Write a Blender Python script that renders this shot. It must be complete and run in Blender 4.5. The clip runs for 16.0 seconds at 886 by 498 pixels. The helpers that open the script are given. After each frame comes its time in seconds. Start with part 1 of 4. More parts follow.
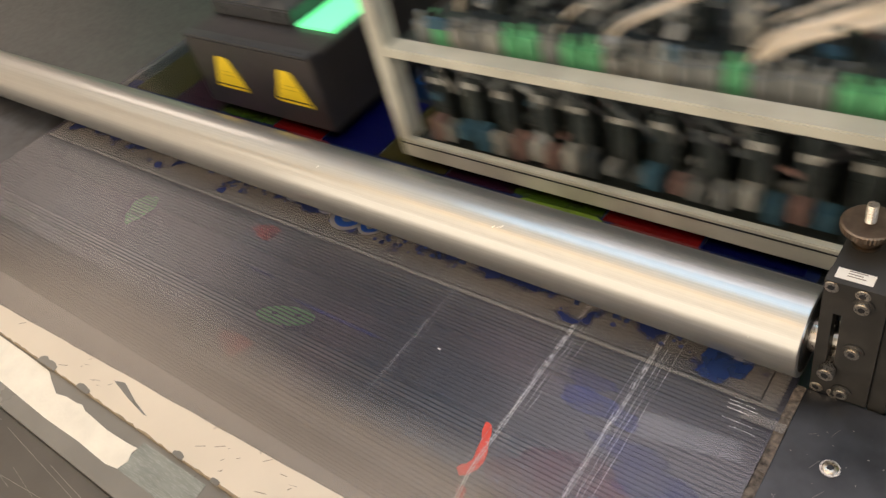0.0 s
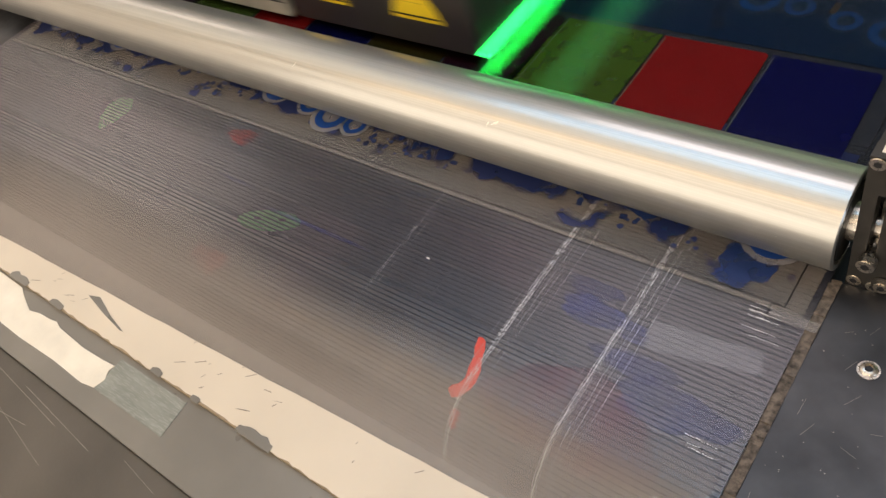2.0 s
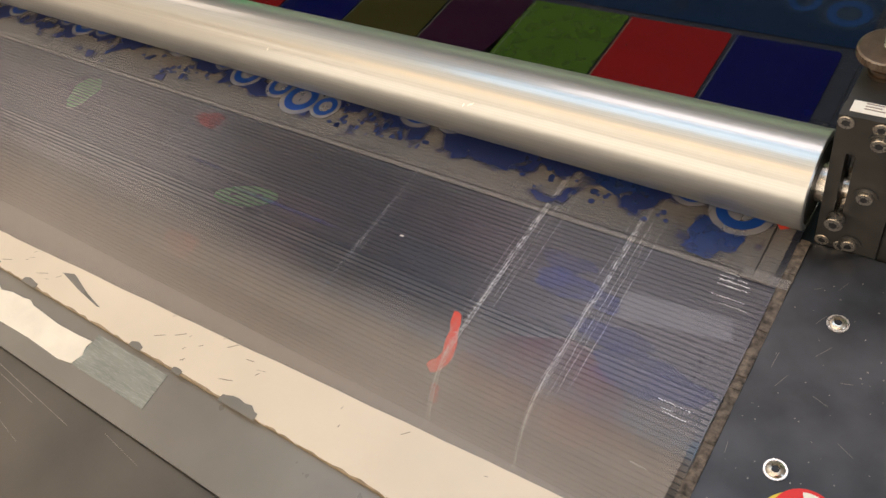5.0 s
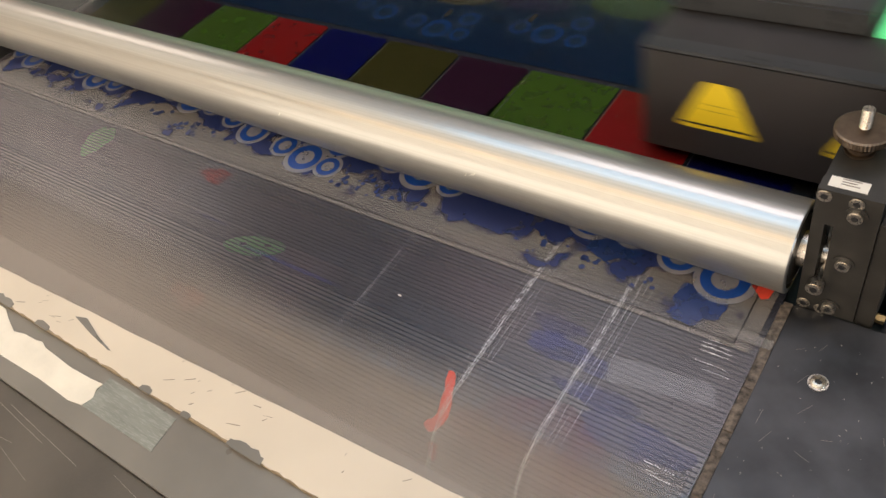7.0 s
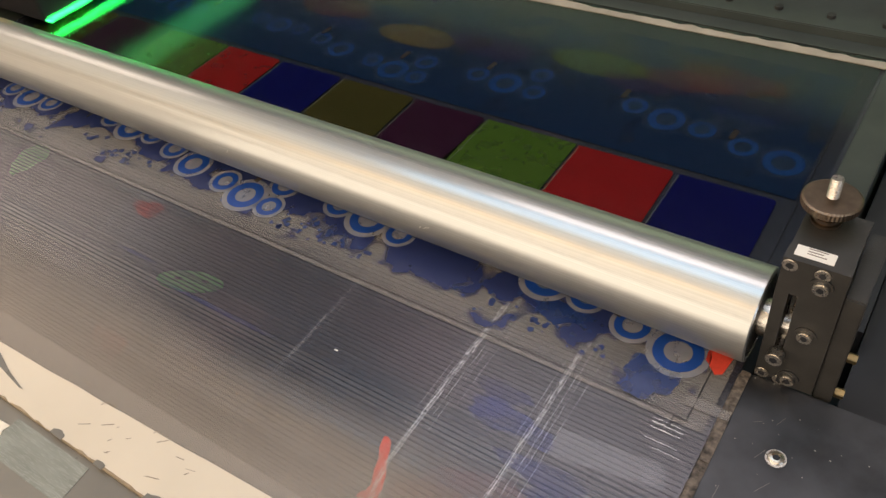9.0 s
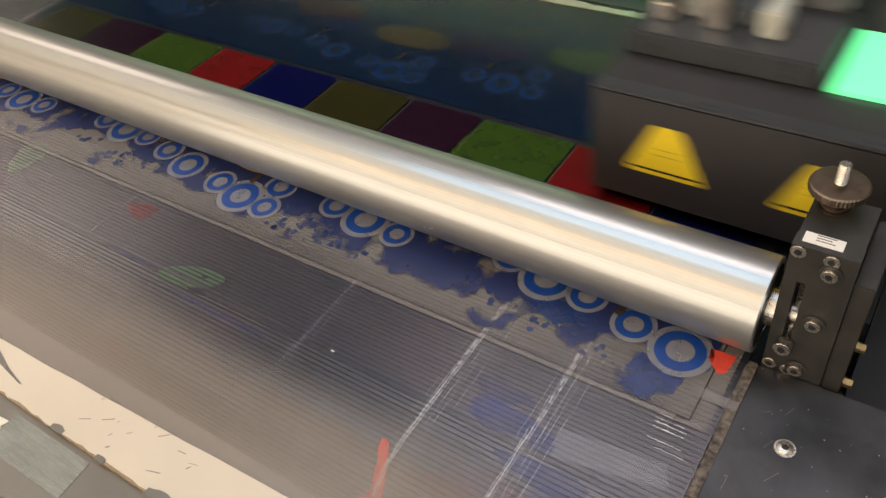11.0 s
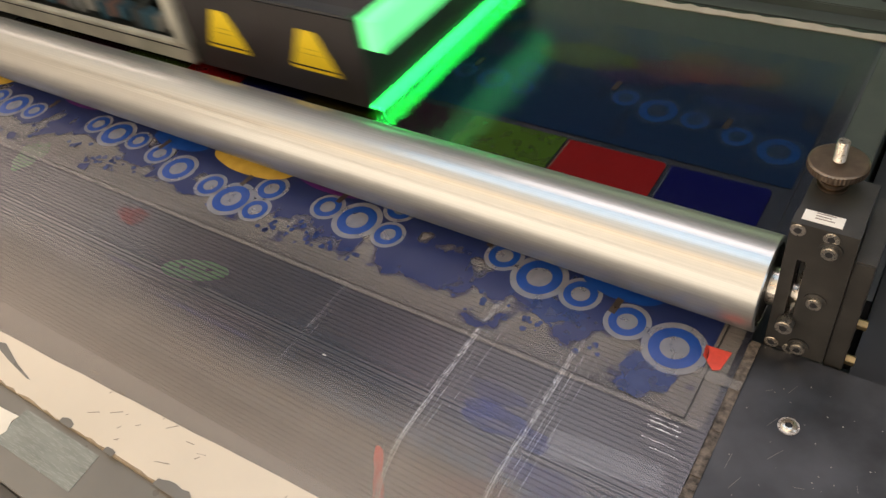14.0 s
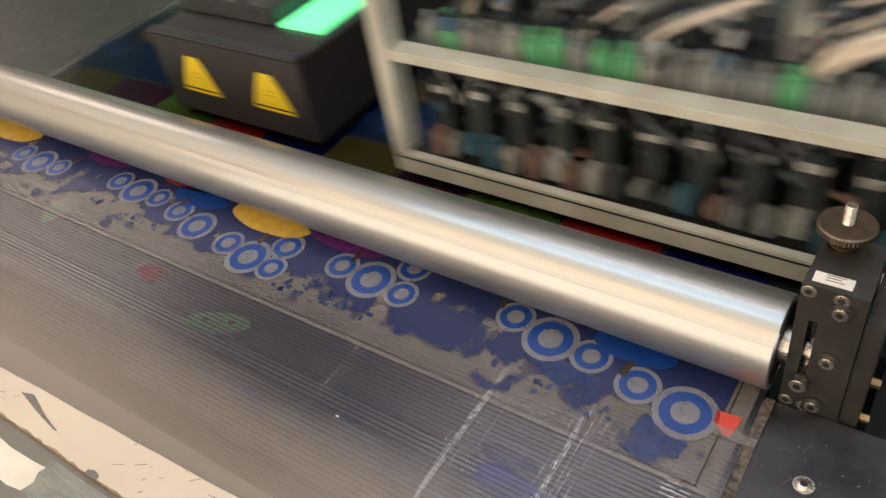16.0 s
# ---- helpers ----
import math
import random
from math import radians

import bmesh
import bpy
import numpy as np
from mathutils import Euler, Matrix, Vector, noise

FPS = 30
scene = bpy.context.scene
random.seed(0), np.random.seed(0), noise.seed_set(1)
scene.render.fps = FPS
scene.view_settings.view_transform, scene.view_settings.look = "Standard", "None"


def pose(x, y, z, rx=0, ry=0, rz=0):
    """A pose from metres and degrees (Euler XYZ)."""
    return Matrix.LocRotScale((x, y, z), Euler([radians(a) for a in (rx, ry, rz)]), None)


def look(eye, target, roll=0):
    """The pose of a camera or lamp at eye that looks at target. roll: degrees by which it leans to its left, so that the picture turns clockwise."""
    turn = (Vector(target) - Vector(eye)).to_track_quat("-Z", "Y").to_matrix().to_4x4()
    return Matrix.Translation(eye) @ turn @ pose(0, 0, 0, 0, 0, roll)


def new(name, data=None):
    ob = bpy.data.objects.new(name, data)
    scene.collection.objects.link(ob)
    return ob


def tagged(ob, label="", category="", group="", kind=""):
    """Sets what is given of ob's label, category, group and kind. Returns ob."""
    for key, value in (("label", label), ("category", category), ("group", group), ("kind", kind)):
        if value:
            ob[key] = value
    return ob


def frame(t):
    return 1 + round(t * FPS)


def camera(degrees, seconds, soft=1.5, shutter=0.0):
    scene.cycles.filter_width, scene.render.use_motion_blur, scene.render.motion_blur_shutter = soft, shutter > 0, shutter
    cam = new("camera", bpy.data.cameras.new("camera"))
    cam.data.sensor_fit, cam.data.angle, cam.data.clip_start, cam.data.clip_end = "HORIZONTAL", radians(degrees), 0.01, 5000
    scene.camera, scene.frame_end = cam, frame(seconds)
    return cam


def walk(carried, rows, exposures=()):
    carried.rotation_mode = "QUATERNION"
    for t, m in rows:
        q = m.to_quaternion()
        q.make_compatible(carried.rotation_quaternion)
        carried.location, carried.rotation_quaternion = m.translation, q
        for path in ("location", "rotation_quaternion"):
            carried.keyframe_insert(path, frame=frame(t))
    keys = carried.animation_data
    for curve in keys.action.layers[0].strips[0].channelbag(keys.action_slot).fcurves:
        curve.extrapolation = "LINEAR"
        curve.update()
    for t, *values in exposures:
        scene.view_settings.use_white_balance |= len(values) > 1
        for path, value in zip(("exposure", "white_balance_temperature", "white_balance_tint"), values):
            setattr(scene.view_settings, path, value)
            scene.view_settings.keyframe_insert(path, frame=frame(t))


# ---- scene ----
cam = camera(58.2, 16.0, soft=1.4, shutter=0.4)
PATH = [
    (0, (0.074, 0.249, 1.47), (-1.038, 1.259, 0.149), -16.7),
    (0.5, (0.07, 0.272, 1.466), (-1.068, 1.212, 0.117), -19.2),
    (1, (0.074, 0.264, 1.444), (-1.078, 1.161, 0.077), -20.3),
    (1.5, (0.065, 0.277, 1.419), (-1.055, 1.121, -0.006), -21.4),
    (2, (0.057, 0.28, 1.419), (-1.018, 1.113, -0.047), -21.5),
    (2.5, (0.053, 0.266, 1.414), (-0.992, 1.108, -0.069), -20.8),
    (3, (0.053, 0.258, 1.406), (-0.967, 1.095, -0.097), -20.7),
    (5.5, (0.059, 0.256, 1.421), (-0.938, 1.158, -0.059), -18.9),
    (6, (0.061, 0.249, 1.429), (-0.935, 1.178, -0.036), -18.1),
    (6.5, (0.063, 0.246, 1.434), (-0.943, 1.193, -0.011), -17.8),
    (7, (0.061, 0.244, 1.441), (-0.949, 1.217, 0.015), -16.4),
    (7.5, (0.058, 0.247, 1.436), (-0.925, 1.281, 0.035), -13.0),
    (8, (0.05, 0.248, 1.433), (-0.904, 1.345, 0.059), -10.0),
    (8.5, (0.044, 0.255, 1.427), (-0.889, 1.372, 0.056), -8.8),
    (9, (0.043, 0.263, 1.426), (-0.889, 1.368, 0.044), -9.2),
    (9.5, (0.041, 0.261, 1.425), (-0.886, 1.373, 0.045), -9.0),
    (12, (0.04, 0.252, 1.41), (-0.89, 1.382, 0.046), -9.1),
    (12.5, (0.04, 0.251, 1.409), (-0.875, 1.363, 0.021), -9.5),
    (13, (0.041, 0.253, 1.41), (-0.874, 1.359, 0.018), -10.1),
    (13.5, (0.042, 0.257, 1.414), (-0.884, 1.345, 0.015), -11.0),
    (14, (0.044, 0.253, 1.415), (-0.89, 1.358, 0.034), -10.7),
    (14.5, (0.044, 0.252, 1.419), (-0.904, 1.362, 0.052), -10.9),
    (15, (0.045, 0.254, 1.421), (-0.917, 1.367, 0.066), -11.4),
    (15.5, (0.048, 0.256, 1.426), (-0.926, 1.38, 0.09), -11.5),
    (16, (0.046, 0.253, 1.433), (-0.949, 1.395, 0.128), -11.2),
]
walk(cam, [(t, look(eye, target, roll)) for t, eye, target, roll in PATH])

# ---- world and light ----
world = bpy.data.worlds.new("room_light")
scene.world = world
world.use_nodes = True
world.node_tree.nodes["Background"].inputs[0].default_value = (1.0, 0.86, 0.72, 1)
world.node_tree.nodes["Background"].inputs[1].default_value = 0.05


def area_lamp(name, eye, target, sx, sy, watts, colour):
    data = bpy.data.lights.new(name, "AREA")
    data.shape, data.size, data.size_y, data.energy, data.color = "RECTANGLE", sx, sy, watts, colour
    ob = new(name, data)
    ob.matrix_world = look(eye, target)
    return ob


# Tubes out of view, placed by the streaks they leave on the roller.
area_lamp("sheen_lamp", (-0.6, -0.66, 2.9), (-0.6, -0.62, 1.0), 3.6, 0.10, 12, (1.0, 0.60, 0.28))
area_lamp("sheen_lamp", (-0.6, -1.02, 2.9), (-0.6, -0.95, 1.0), 3.6, 0.12, 7, (1.0, 0.90, 0.74))
# Unseen fill panels, added to light the roller and belt evenly.
area_lamp("fill_panel", (-1.6, -1.85, 2.9), (-1.6, -1.5, 1.0), 5.4, 1.4, 36, (1.0, 0.87, 0.72))
area_lamp("fill_panel", (-1.6, 0.16, 2.9), (-1.6, 0.18, 1.0), 5.4, 1.3, 20, (1.0, 0.92, 0.80))
# Unseen, added for the roller's blue streak and the belt's warm and pink sheen.
area_lamp("sheen_lamp", (-0.35, 0.80, 2.9), (-0.35, 0.78, 1.0), 2.2, 0.70, 13, (0.34, 0.66, 1.0))
area_lamp("sheen_lamp", (-3.5, 1.40, 2.9), (-3.5, 1.38, 1.0), 1.6, 0.75, 14, (1.0, 0.84, 0.74))
area_lamp("sheen_lamp", (-0.50, 1.50, 2.9), (-0.50, 1.48, 1.0), 1.3, 0.6, 11, (0.97, 0.85, 0.88))
# Unseen fills added at wall height, without windows.
area_lamp("wall_fill", (-1.2, -2.8, 1.55), (-1.2, 0.5, 1.2), 5.8, 2.3, 108, (1.0, 0.88, 0.74))
area_lamp("wall_fill", (3.6, 0.2, 1.9), (0.0, 0.3, 1.2), 1.4, 1.2, 22, (0.58, 0.76, 1.0))
scene.view_settings.exposure = -0.30


# ---- materials ----
def mat(name, colour, rough=0.5, metal=0.0, var=0.15, scale=30.0, bump=0.0, bump_scale=200.0, alpha=1.0, emit=0.0, coat=0.0, stretch=(1, 1, 1), spec=0.5, fine=None):
    m = bpy.data.materials.new(name)
    m.use_nodes = True
    n, l = m.node_tree.nodes, m.node_tree.links
    b = n["Principled BSDF"]
    b.inputs["Roughness"].default_value, b.inputs["Metallic"].default_value = rough, metal
    b.inputs["Alpha"].default_value, b.inputs["Coat Weight"].default_value = alpha, coat
    b.inputs["Specular IOR Level"].default_value = spec
    co = n.new("ShaderNodeTexCoord")
    mp = n.new("ShaderNodeMapping")
    mp.inputs["Scale"].default_value = stretch
    l.new(co.outputs["Object"], mp.inputs[0])
    tex = n.new("ShaderNodeTexNoise")
    tex.inputs["Scale"].default_value, tex.inputs["Detail"].default_value = scale, 6
    l.new(mp.outputs[0], tex.inputs[0])
    ramp = n.new("ShaderNodeValToRGB")
    ramp.color_ramp.elements[0].position, ramp.color_ramp.elements[1].position = 0.3, 0.7
    c = Vector(colour)
    ramp.color_ramp.elements[0].color = (*(c * (1 - var)), 1)
    ramp.color_ramp.elements[1].color = (*(c * (1 + var)), 1)
    l.new(tex.outputs[0], ramp.inputs[0])
    l.new(ramp.outputs[0], b.inputs["Base Color"])
    rr = n.new("ShaderNodeMapRange")
    rr.inputs["To Min"].default_value, rr.inputs["To Max"].default_value = max(0.02, rough - 0.1), min(1, rough + 0.12)
    t2 = n.new("ShaderNodeTexNoise")
    t2.inputs["Scale"].default_value, t2.inputs["Detail"].default_value = scale * 4.3, 4
    l.new(mp.outputs[0], t2.inputs[0])
    l.new(t2.outputs[0], rr.inputs[0])
    l.new(rr.outputs[0], b.inputs["Roughness"])
    if bump:
        t3 = n.new("ShaderNodeTexNoise")
        t3.inputs["Scale"].default_value, t3.inputs["Detail"].default_value = bump_scale, 5
        l.new(mp.outputs[0], t3.inputs[0])
        bp = n.new("ShaderNodeBump")
        bp.inputs["Strength"].default_value, bp.inputs["Distance"].default_value = bump, 0.001
        l.new(t3.outputs[0], bp.inputs["Height"])
        l.new(bp.outputs[0], b.inputs["Normal"])
    if emit:
        b.inputs["Emission Color"].default_value = (*colour, 1)
        b.inputs["Emission Strength"].default_value = emit
    return m


def satin_metal(name, colour, broad, fine, share):
    """Turned metal: a broad sheen with a share of finer gloss, in thin lines along the tube."""
    m = mat(name, colour, broad, 1.0, 0.07, 12, 0.02, 7, stretch=(0.06, 90, 90))
    n, l = m.node_tree.nodes, m.node_tree.links
    first, out = n["Principled BSDF"], n["Material Output"]
    second = n.new("ShaderNodeBsdfPrincipled")
    second.inputs["Base Color"].default_value = (*colour, 1)
    second.inputs["Metallic"].default_value, second.inputs["Roughness"].default_value = 1.0, fine
    blend = n.new("ShaderNodeMixShader")
    blend.inputs[0].default_value = share
    l.new(first.outputs[0], blend.inputs[1])
    l.new(second.outputs[0], blend.inputs[2])
    l.new(blend.outputs[0], out.inputs["Surface"])
    return m


M_STEEL = satin_metal("brushed_aluminium", (0.51, 0.505, 0.475), 0.48, 0.18, 0.34)
M_BLACK = mat("black_anodised", (0.030, 0.028, 0.025), 0.42, 0.0, 0.3, 60, 0.15, 900)
M_PLATE = mat("black_plate", (0.026, 0.027, 0.031), 0.38, 0.0, 0.8, 26, 0.05, 900)
M_SCREW = mat("steel_screw", (0.62, 0.58, 0.52), 0.28, 1.0, 0.12, 200)
M_BRASS = mat("dark_bronze_knob", (0.2, 0.15, 0.11), 0.36, 1.0, 0.2, 150)
M_CREAM = mat("cream_board", (0.66, 0.575, 0.455), 0.36, 0, 0.05, 12, 0.08, 300)
M_FLAKE = mat("torn_paper", (0.8, 0.74, 0.62), 0.6, 0, 0.07, 40, 0.2, 300)
M_GREY = mat("grey_strip", (0.19, 0.175, 0.15), 0.3, 0, 0.2, 8, 0.05, 300)
M_TAPE = mat("grey_green_tape", (0.24, 0.25, 0.22), 0.25, 0, 0.2, 30, stretch=(1, 8, 1))
M_FRONT = mat("black_scratched_sheet", (0.082, 0.070, 0.057), 0.33, 0, 0.35, 9, 0.1, 400)
M_SCRATCH = mat("scratch", (0.32, 0.29, 0.26), 0.5, 0, 0.3, 300)
M_REARBED = mat("bed_dark", (0.045, 0.05, 0.046), 0.4, 0.1, 0.2, 18)
M_HOOD = mat("light_hood_sheet", (0.20, 0.26, 0.22), 0.5, 0, 0.1, 6)
M_HOODBACK = mat("hood_reflector", (0.46, 0.72, 0.50), 0.5, 0, 0.12, 5)
# Near-black for dark parts and for the shade inside sockets, holes and gaps.
M_DARK = mat("dark_and_void_shade", (0.012, 0.012, 0.014), 0.5, 0, 0.3, 10)
M_WALL = mat("room_wall", (0.66, 0.6, 0.54), 0.7, 0, 0.1, 3)
M_CEIL = mat("ceiling_paint", (0.8, 0.76, 0.7), 0.8, 0, 0.06, 3)
M_GRIT = mat("gritty_edge", (0.11, 0.088, 0.07), 0.7, 0, 0.8, 260, 0.8, 900)
M_BEAM = mat("dark_beam", (0.060, 0.068, 0.060), 0.38, 0.3, 0.2, 14, 0.05, 300)
M_CARR = mat("carriage_grey", (0.030, 0.027, 0.027), 0.42, 0.0, 0.12, 20, 0.1, 900)
M_CARR2 = mat("carriage_top", (0.05, 0.052, 0.055), 0.3, 0.2, 0.15, 20)
M_YELLOW = mat("warning_yellow", (0.75, 0.55, 0.02), 0.45, 0, 0.06, 60)
M_FRAME = mat("white_frame", (0.48, 0.475, 0.40), 0.4, 0, 0.2, 24)
M_GLOW = mat("green_led", (0.16, 1.0, 0.30), 0.4, emit=1.35, var=0.0)
M_GLOWHOT = mat("green_led_window", (0.16, 0.95, 0.36), 0.4, emit=1.3, var=0.0)
M_HOSE = mat("grey_hose", (0.22, 0.23, 0.22), 0.4)
M_GLOWLOW = mat("green_led_film", (0.02, 1.0, 0.10), 0.4, emit=46.0, var=0.0)
M_HEAD = mat("print_head", (0.035, 0.042, 0.04), 0.3, 0.1, 0.3, 60)
M_HEADL = mat("head_label", (0.30, 0.30, 0.27), 0.5, var=0.4)
M_CABLE = mat("cable", (0.06, 0.068, 0.068), 0.5)
M_FASCIA = mat("hood_lip_grey", (0.55, 0.55, 0.53), 0.5, 0, 0.06, 5)
M_BLUEPLUG = mat("blue_connector", (0.04, 0.10, 0.14), 0.45)
M_PINKPLUG = mat("pink_connector", (0.22, 0.14, 0.12), 0.45)
M_RED = mat("red_button", (0.70, 0.012, 0.008), 0.38, coat=0.1, var=0.05, spec=0.3)
M_YRING = mat("yellow_ring", (0.75, 0.6, 0.03), 0.4, var=0.06)
M_WHITE = mat("white_label", (0.78, 0.74, 0.66), 0.5, var=0.05)
M_INKTEXT = mat("faint_print", (0.25, 0.2, 0.17), 0.6)
M_REDTAPE = mat("red_tape", (0.60, 0.055, 0.03), 0.45, var=0.15, scale=200)


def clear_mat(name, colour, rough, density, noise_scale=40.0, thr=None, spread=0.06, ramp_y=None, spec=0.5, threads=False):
    """Thin sheet or ink: a glossy coat over a partly covering colour. thr: ink only where a noise passes it."""
    m = bpy.data.materials.new(name)
    m.use_nodes = True
    n, l = m.node_tree.nodes, m.node_tree.links
    b = n["Principled BSDF"]
    b.inputs["Base Color"].default_value = (*colour, 1)
    b.inputs["Roughness"].default_value = rough
    b.inputs["Specular IOR Level"].default_value = spec
    co = n.new("ShaderNodeTexCoord")
    tex = n.new("ShaderNodeTexNoise")
    tex.inputs["Scale"].default_value, tex.inputs["Detail"].default_value = noise_scale, 6
    l.new(co.outputs["Object"], tex.inputs[0])
    val = tex.outputs[0]
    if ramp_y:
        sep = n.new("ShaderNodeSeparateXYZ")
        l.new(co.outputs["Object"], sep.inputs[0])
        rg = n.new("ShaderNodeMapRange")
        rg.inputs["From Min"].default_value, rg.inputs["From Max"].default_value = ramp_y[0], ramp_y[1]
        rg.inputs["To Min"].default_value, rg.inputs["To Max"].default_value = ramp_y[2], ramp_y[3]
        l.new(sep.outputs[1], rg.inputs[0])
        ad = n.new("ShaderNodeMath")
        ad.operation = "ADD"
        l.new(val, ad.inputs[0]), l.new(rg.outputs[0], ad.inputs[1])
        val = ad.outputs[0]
    mr = n.new("ShaderNodeMapRange")
    if thr is None:
        mr.inputs["From Min"].default_value, mr.inputs["From Max"].default_value = 0.25, 0.75
        mr.inputs["To Min"].default_value, mr.inputs["To Max"].default_value = density * 0.85, min(1, density * 1.15)
    else:
        mr.inputs["From Min"].default_value, mr.inputs["From Max"].default_value = thr - spread / 2, thr + spread / 2
        mr.inputs["To Min"].default_value, mr.inputs["To Max"].default_value = 0, density
    l.new(val, mr.inputs[0])
    l.new(mr.outputs[0], b.inputs["Alpha"])
    return m


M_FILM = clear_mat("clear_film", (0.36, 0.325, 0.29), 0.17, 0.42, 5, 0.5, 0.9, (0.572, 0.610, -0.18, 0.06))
# Rear stretch of the same film, darker to hold the shade there.
M_FILMREAR = clear_mat("shaded_clear_film", (0.10, 0.10, 0.09), 0.12, 0.05, 5)


def gloss_film(name, rough):
    """Bare clear film: see-through, with the mirror gloss of its surface."""
    m = bpy.data.materials.new(name)
    m.use_nodes = True
    n, l = m.node_tree.nodes, m.node_tree.links
    n.remove(n["Principled BSDF"])
    clear, gloss, blend, fres = n.new("ShaderNodeBsdfTransparent"), n.new("ShaderNodeBsdfGlossy"), n.new("ShaderNodeMixShader"), n.new("ShaderNodeFresnel")
    clear.inputs[0].default_value = (0.94, 0.96, 0.94, 1)
    fres.inputs["IOR"].default_value = 1.55
    co, tex, mr = n.new("ShaderNodeTexCoord"), n.new("ShaderNodeTexNoise"), n.new("ShaderNodeMapRange")
    tex.inputs["Scale"].default_value, tex.inputs["Detail"].default_value = 9, 5
    mr.inputs["To Min"].default_value, mr.inputs["To Max"].default_value = rough * 0.6, rough * 1.6
    l.new(co.outputs["Object"], tex.inputs[0]), l.new(tex.outputs[0], mr.inputs[0]), l.new(mr.outputs[0], gloss.inputs["Roughness"])
    bp = n.new("ShaderNodeBump")
    bp.inputs["Strength"].default_value, bp.inputs["Distance"].default_value = 0.25, 0.002
    l.new(tex.outputs[0], bp.inputs["Height"]), l.new(bp.outputs[0], gloss.inputs["Normal"])
    l.new(fres.outputs[0], blend.inputs[0]), l.new(clear.outputs[0], blend.inputs[1]), l.new(gloss.outputs[0], blend.inputs[2])
    l.new(blend.outputs[0], n["Material Output"].inputs["Surface"])
    return m


M_GLOSS = gloss_film("film_gloss", 0.12)
M_INKBLUE = clear_mat("blue_ink", (0.012, 0.024, 0.105), 0.3, 0.80, 32, 0.5, 0.06, (0.580, 0.665, -0.13, 0.27))
# Rear blue ink, made darker to carry the shade behind the roller.
M_INKFAR = clear_mat("shaded_blue_ink", (0.006, 0.020, 0.055), 0.22, 0.88, 30, 0.42, 0.20, (0.80, 0.96, 0.14, -0.06))
M_RING = clear_mat("ring_blue", (0.006, 0.05, 0.25), 0.3, 0.95, 90)
M_HALO = clear_mat("halo_pale", (0.33, 0.33, 0.36), 0.35, 0.5, 90)
M_DISCY = clear_mat("ochre_ink", (0.55, 0.36, 0.06), 0.3, 0.92, 90)
M_DISCP = clear_mat("purple_ink", (0.11, 0.02, 0.14), 0.3, 0.85, 90)
M_DISCR = clear_mat("dull_red_ink", (0.32, 0.05, 0.05), 0.3, 0.8, 90)
M_DISCG = clear_mat("lime_ink", (0.3, 0.42, 0.05), 0.3, 0.85, 90)
M_BROWN = clear_mat("brown_ink", (0.05, 0.035, 0.025), 0.3, 0.9, 90)
M_LINE = mat("black_line", (0.01, 0.01, 0.012), 0.4)
SWATCH = {
    "blue": clear_mat("swatch_blue", (0.003, 0.004, 0.065), 0.2, 0.99, 60),
    "red": clear_mat("swatch_red", (0.24, 0.01, 0.01), 0.2, 0.99, 60),
    "green": clear_mat("swatch_green", (0.06, 0.105, 0.014), 0.2, 0.99, 60),
    "purple": clear_mat("swatch_purple", (0.032, 0.006, 0.02), 0.2, 0.99, 60),
    "olive": clear_mat("swatch_olive", (0.05, 0.04, 0.009), 0.2, 0.99, 60),
}


def belt_mat():
    """Fine dark gauze of the belt, under its raised cross threads."""
    m = bpy.data.materials.new("mesh_belt")
    m.use_nodes = True
    n, l = m.node_tree.nodes, m.node_tree.links
    b = n["Principled BSDF"]
    b.inputs["Roughness"].default_value = 0.33
    co = n.new("ShaderNodeTexCoord")
    tex = n.new("ShaderNodeTexNoise")
    tex.inputs["Scale"].default_value, tex.inputs["Detail"].default_value = 7, 5
    l.new(co.outputs["Object"], tex.inputs[0])
    ramp = n.new("ShaderNodeValToRGB")
    e = ramp.color_ramp.elements
    e[0].position, e[0].color = 0.30, (0.028, 0.036, 0.062, 1)
    e[1].position, e[1].color = 0.70, (0.060, 0.046, 0.066, 1)
    mid = e.new(0.5)
    mid.color = (0.027, 0.029, 0.046, 1)
    l.new(tex.outputs[0], ramp.inputs[0])
    l.new(ramp.outputs[0], b.inputs["Base Color"])
    b.inputs["Alpha"].default_value = 0.76
    b.inputs["Coat Weight"].default_value, b.inputs["Coat Roughness"].default_value, b.inputs["Coat IOR"].default_value = 1.0, 0.25, 1.55
    return m


M_BELT = belt_mat()
M_RIB = mat("belt_rib", (0.018, 0.018, 0.024), 0.30, 0, 0.3, 60, spec=0.58)


# ---- building helpers ----
def finish(name, bm, material, parent=None, label="", bevel=0.0):
    if bevel:
        bmesh.ops.bevel(bm, geom=[e for e in bm.edges if e.calc_face_angle(0) > 0.5], offset=bevel, segments=2, affect="EDGES", clamp_overlap=True)
    me = bpy.data.meshes.new(name)
    bm.to_mesh(me)
    bm.free()
    for mm in (material if isinstance(material, (list, tuple)) else [material]):
        me.materials.append(mm)
    ob = new(name, me)
    if parent:
        ob.parent = parent
    if label:
        ob["label"] = label
    return ob


def smooth(ob, angle=40):
    lim = math.cos(radians(angle))
    for p in ob.data.polygons:
        p.use_smooth = True
    bm = bmesh.new()
    bm.from_mesh(ob.data)
    for e in bm.edges:
        e.smooth = e.calc_face_angle(0) < radians(angle)
    bm.to_mesh(ob.data)
    bm.free()
    return ob


def box(bm, x0, x1, y0, y1, z0, z1):
    m = Matrix.LocRotScale(((x0 + x1) / 2, (y0 + y1) / 2, (z0 + z1) / 2), None, (x1 - x0, y1 - y0, z1 - z0))
    return bmesh.ops.create_cube(bm, size=1, matrix=m)["verts"]


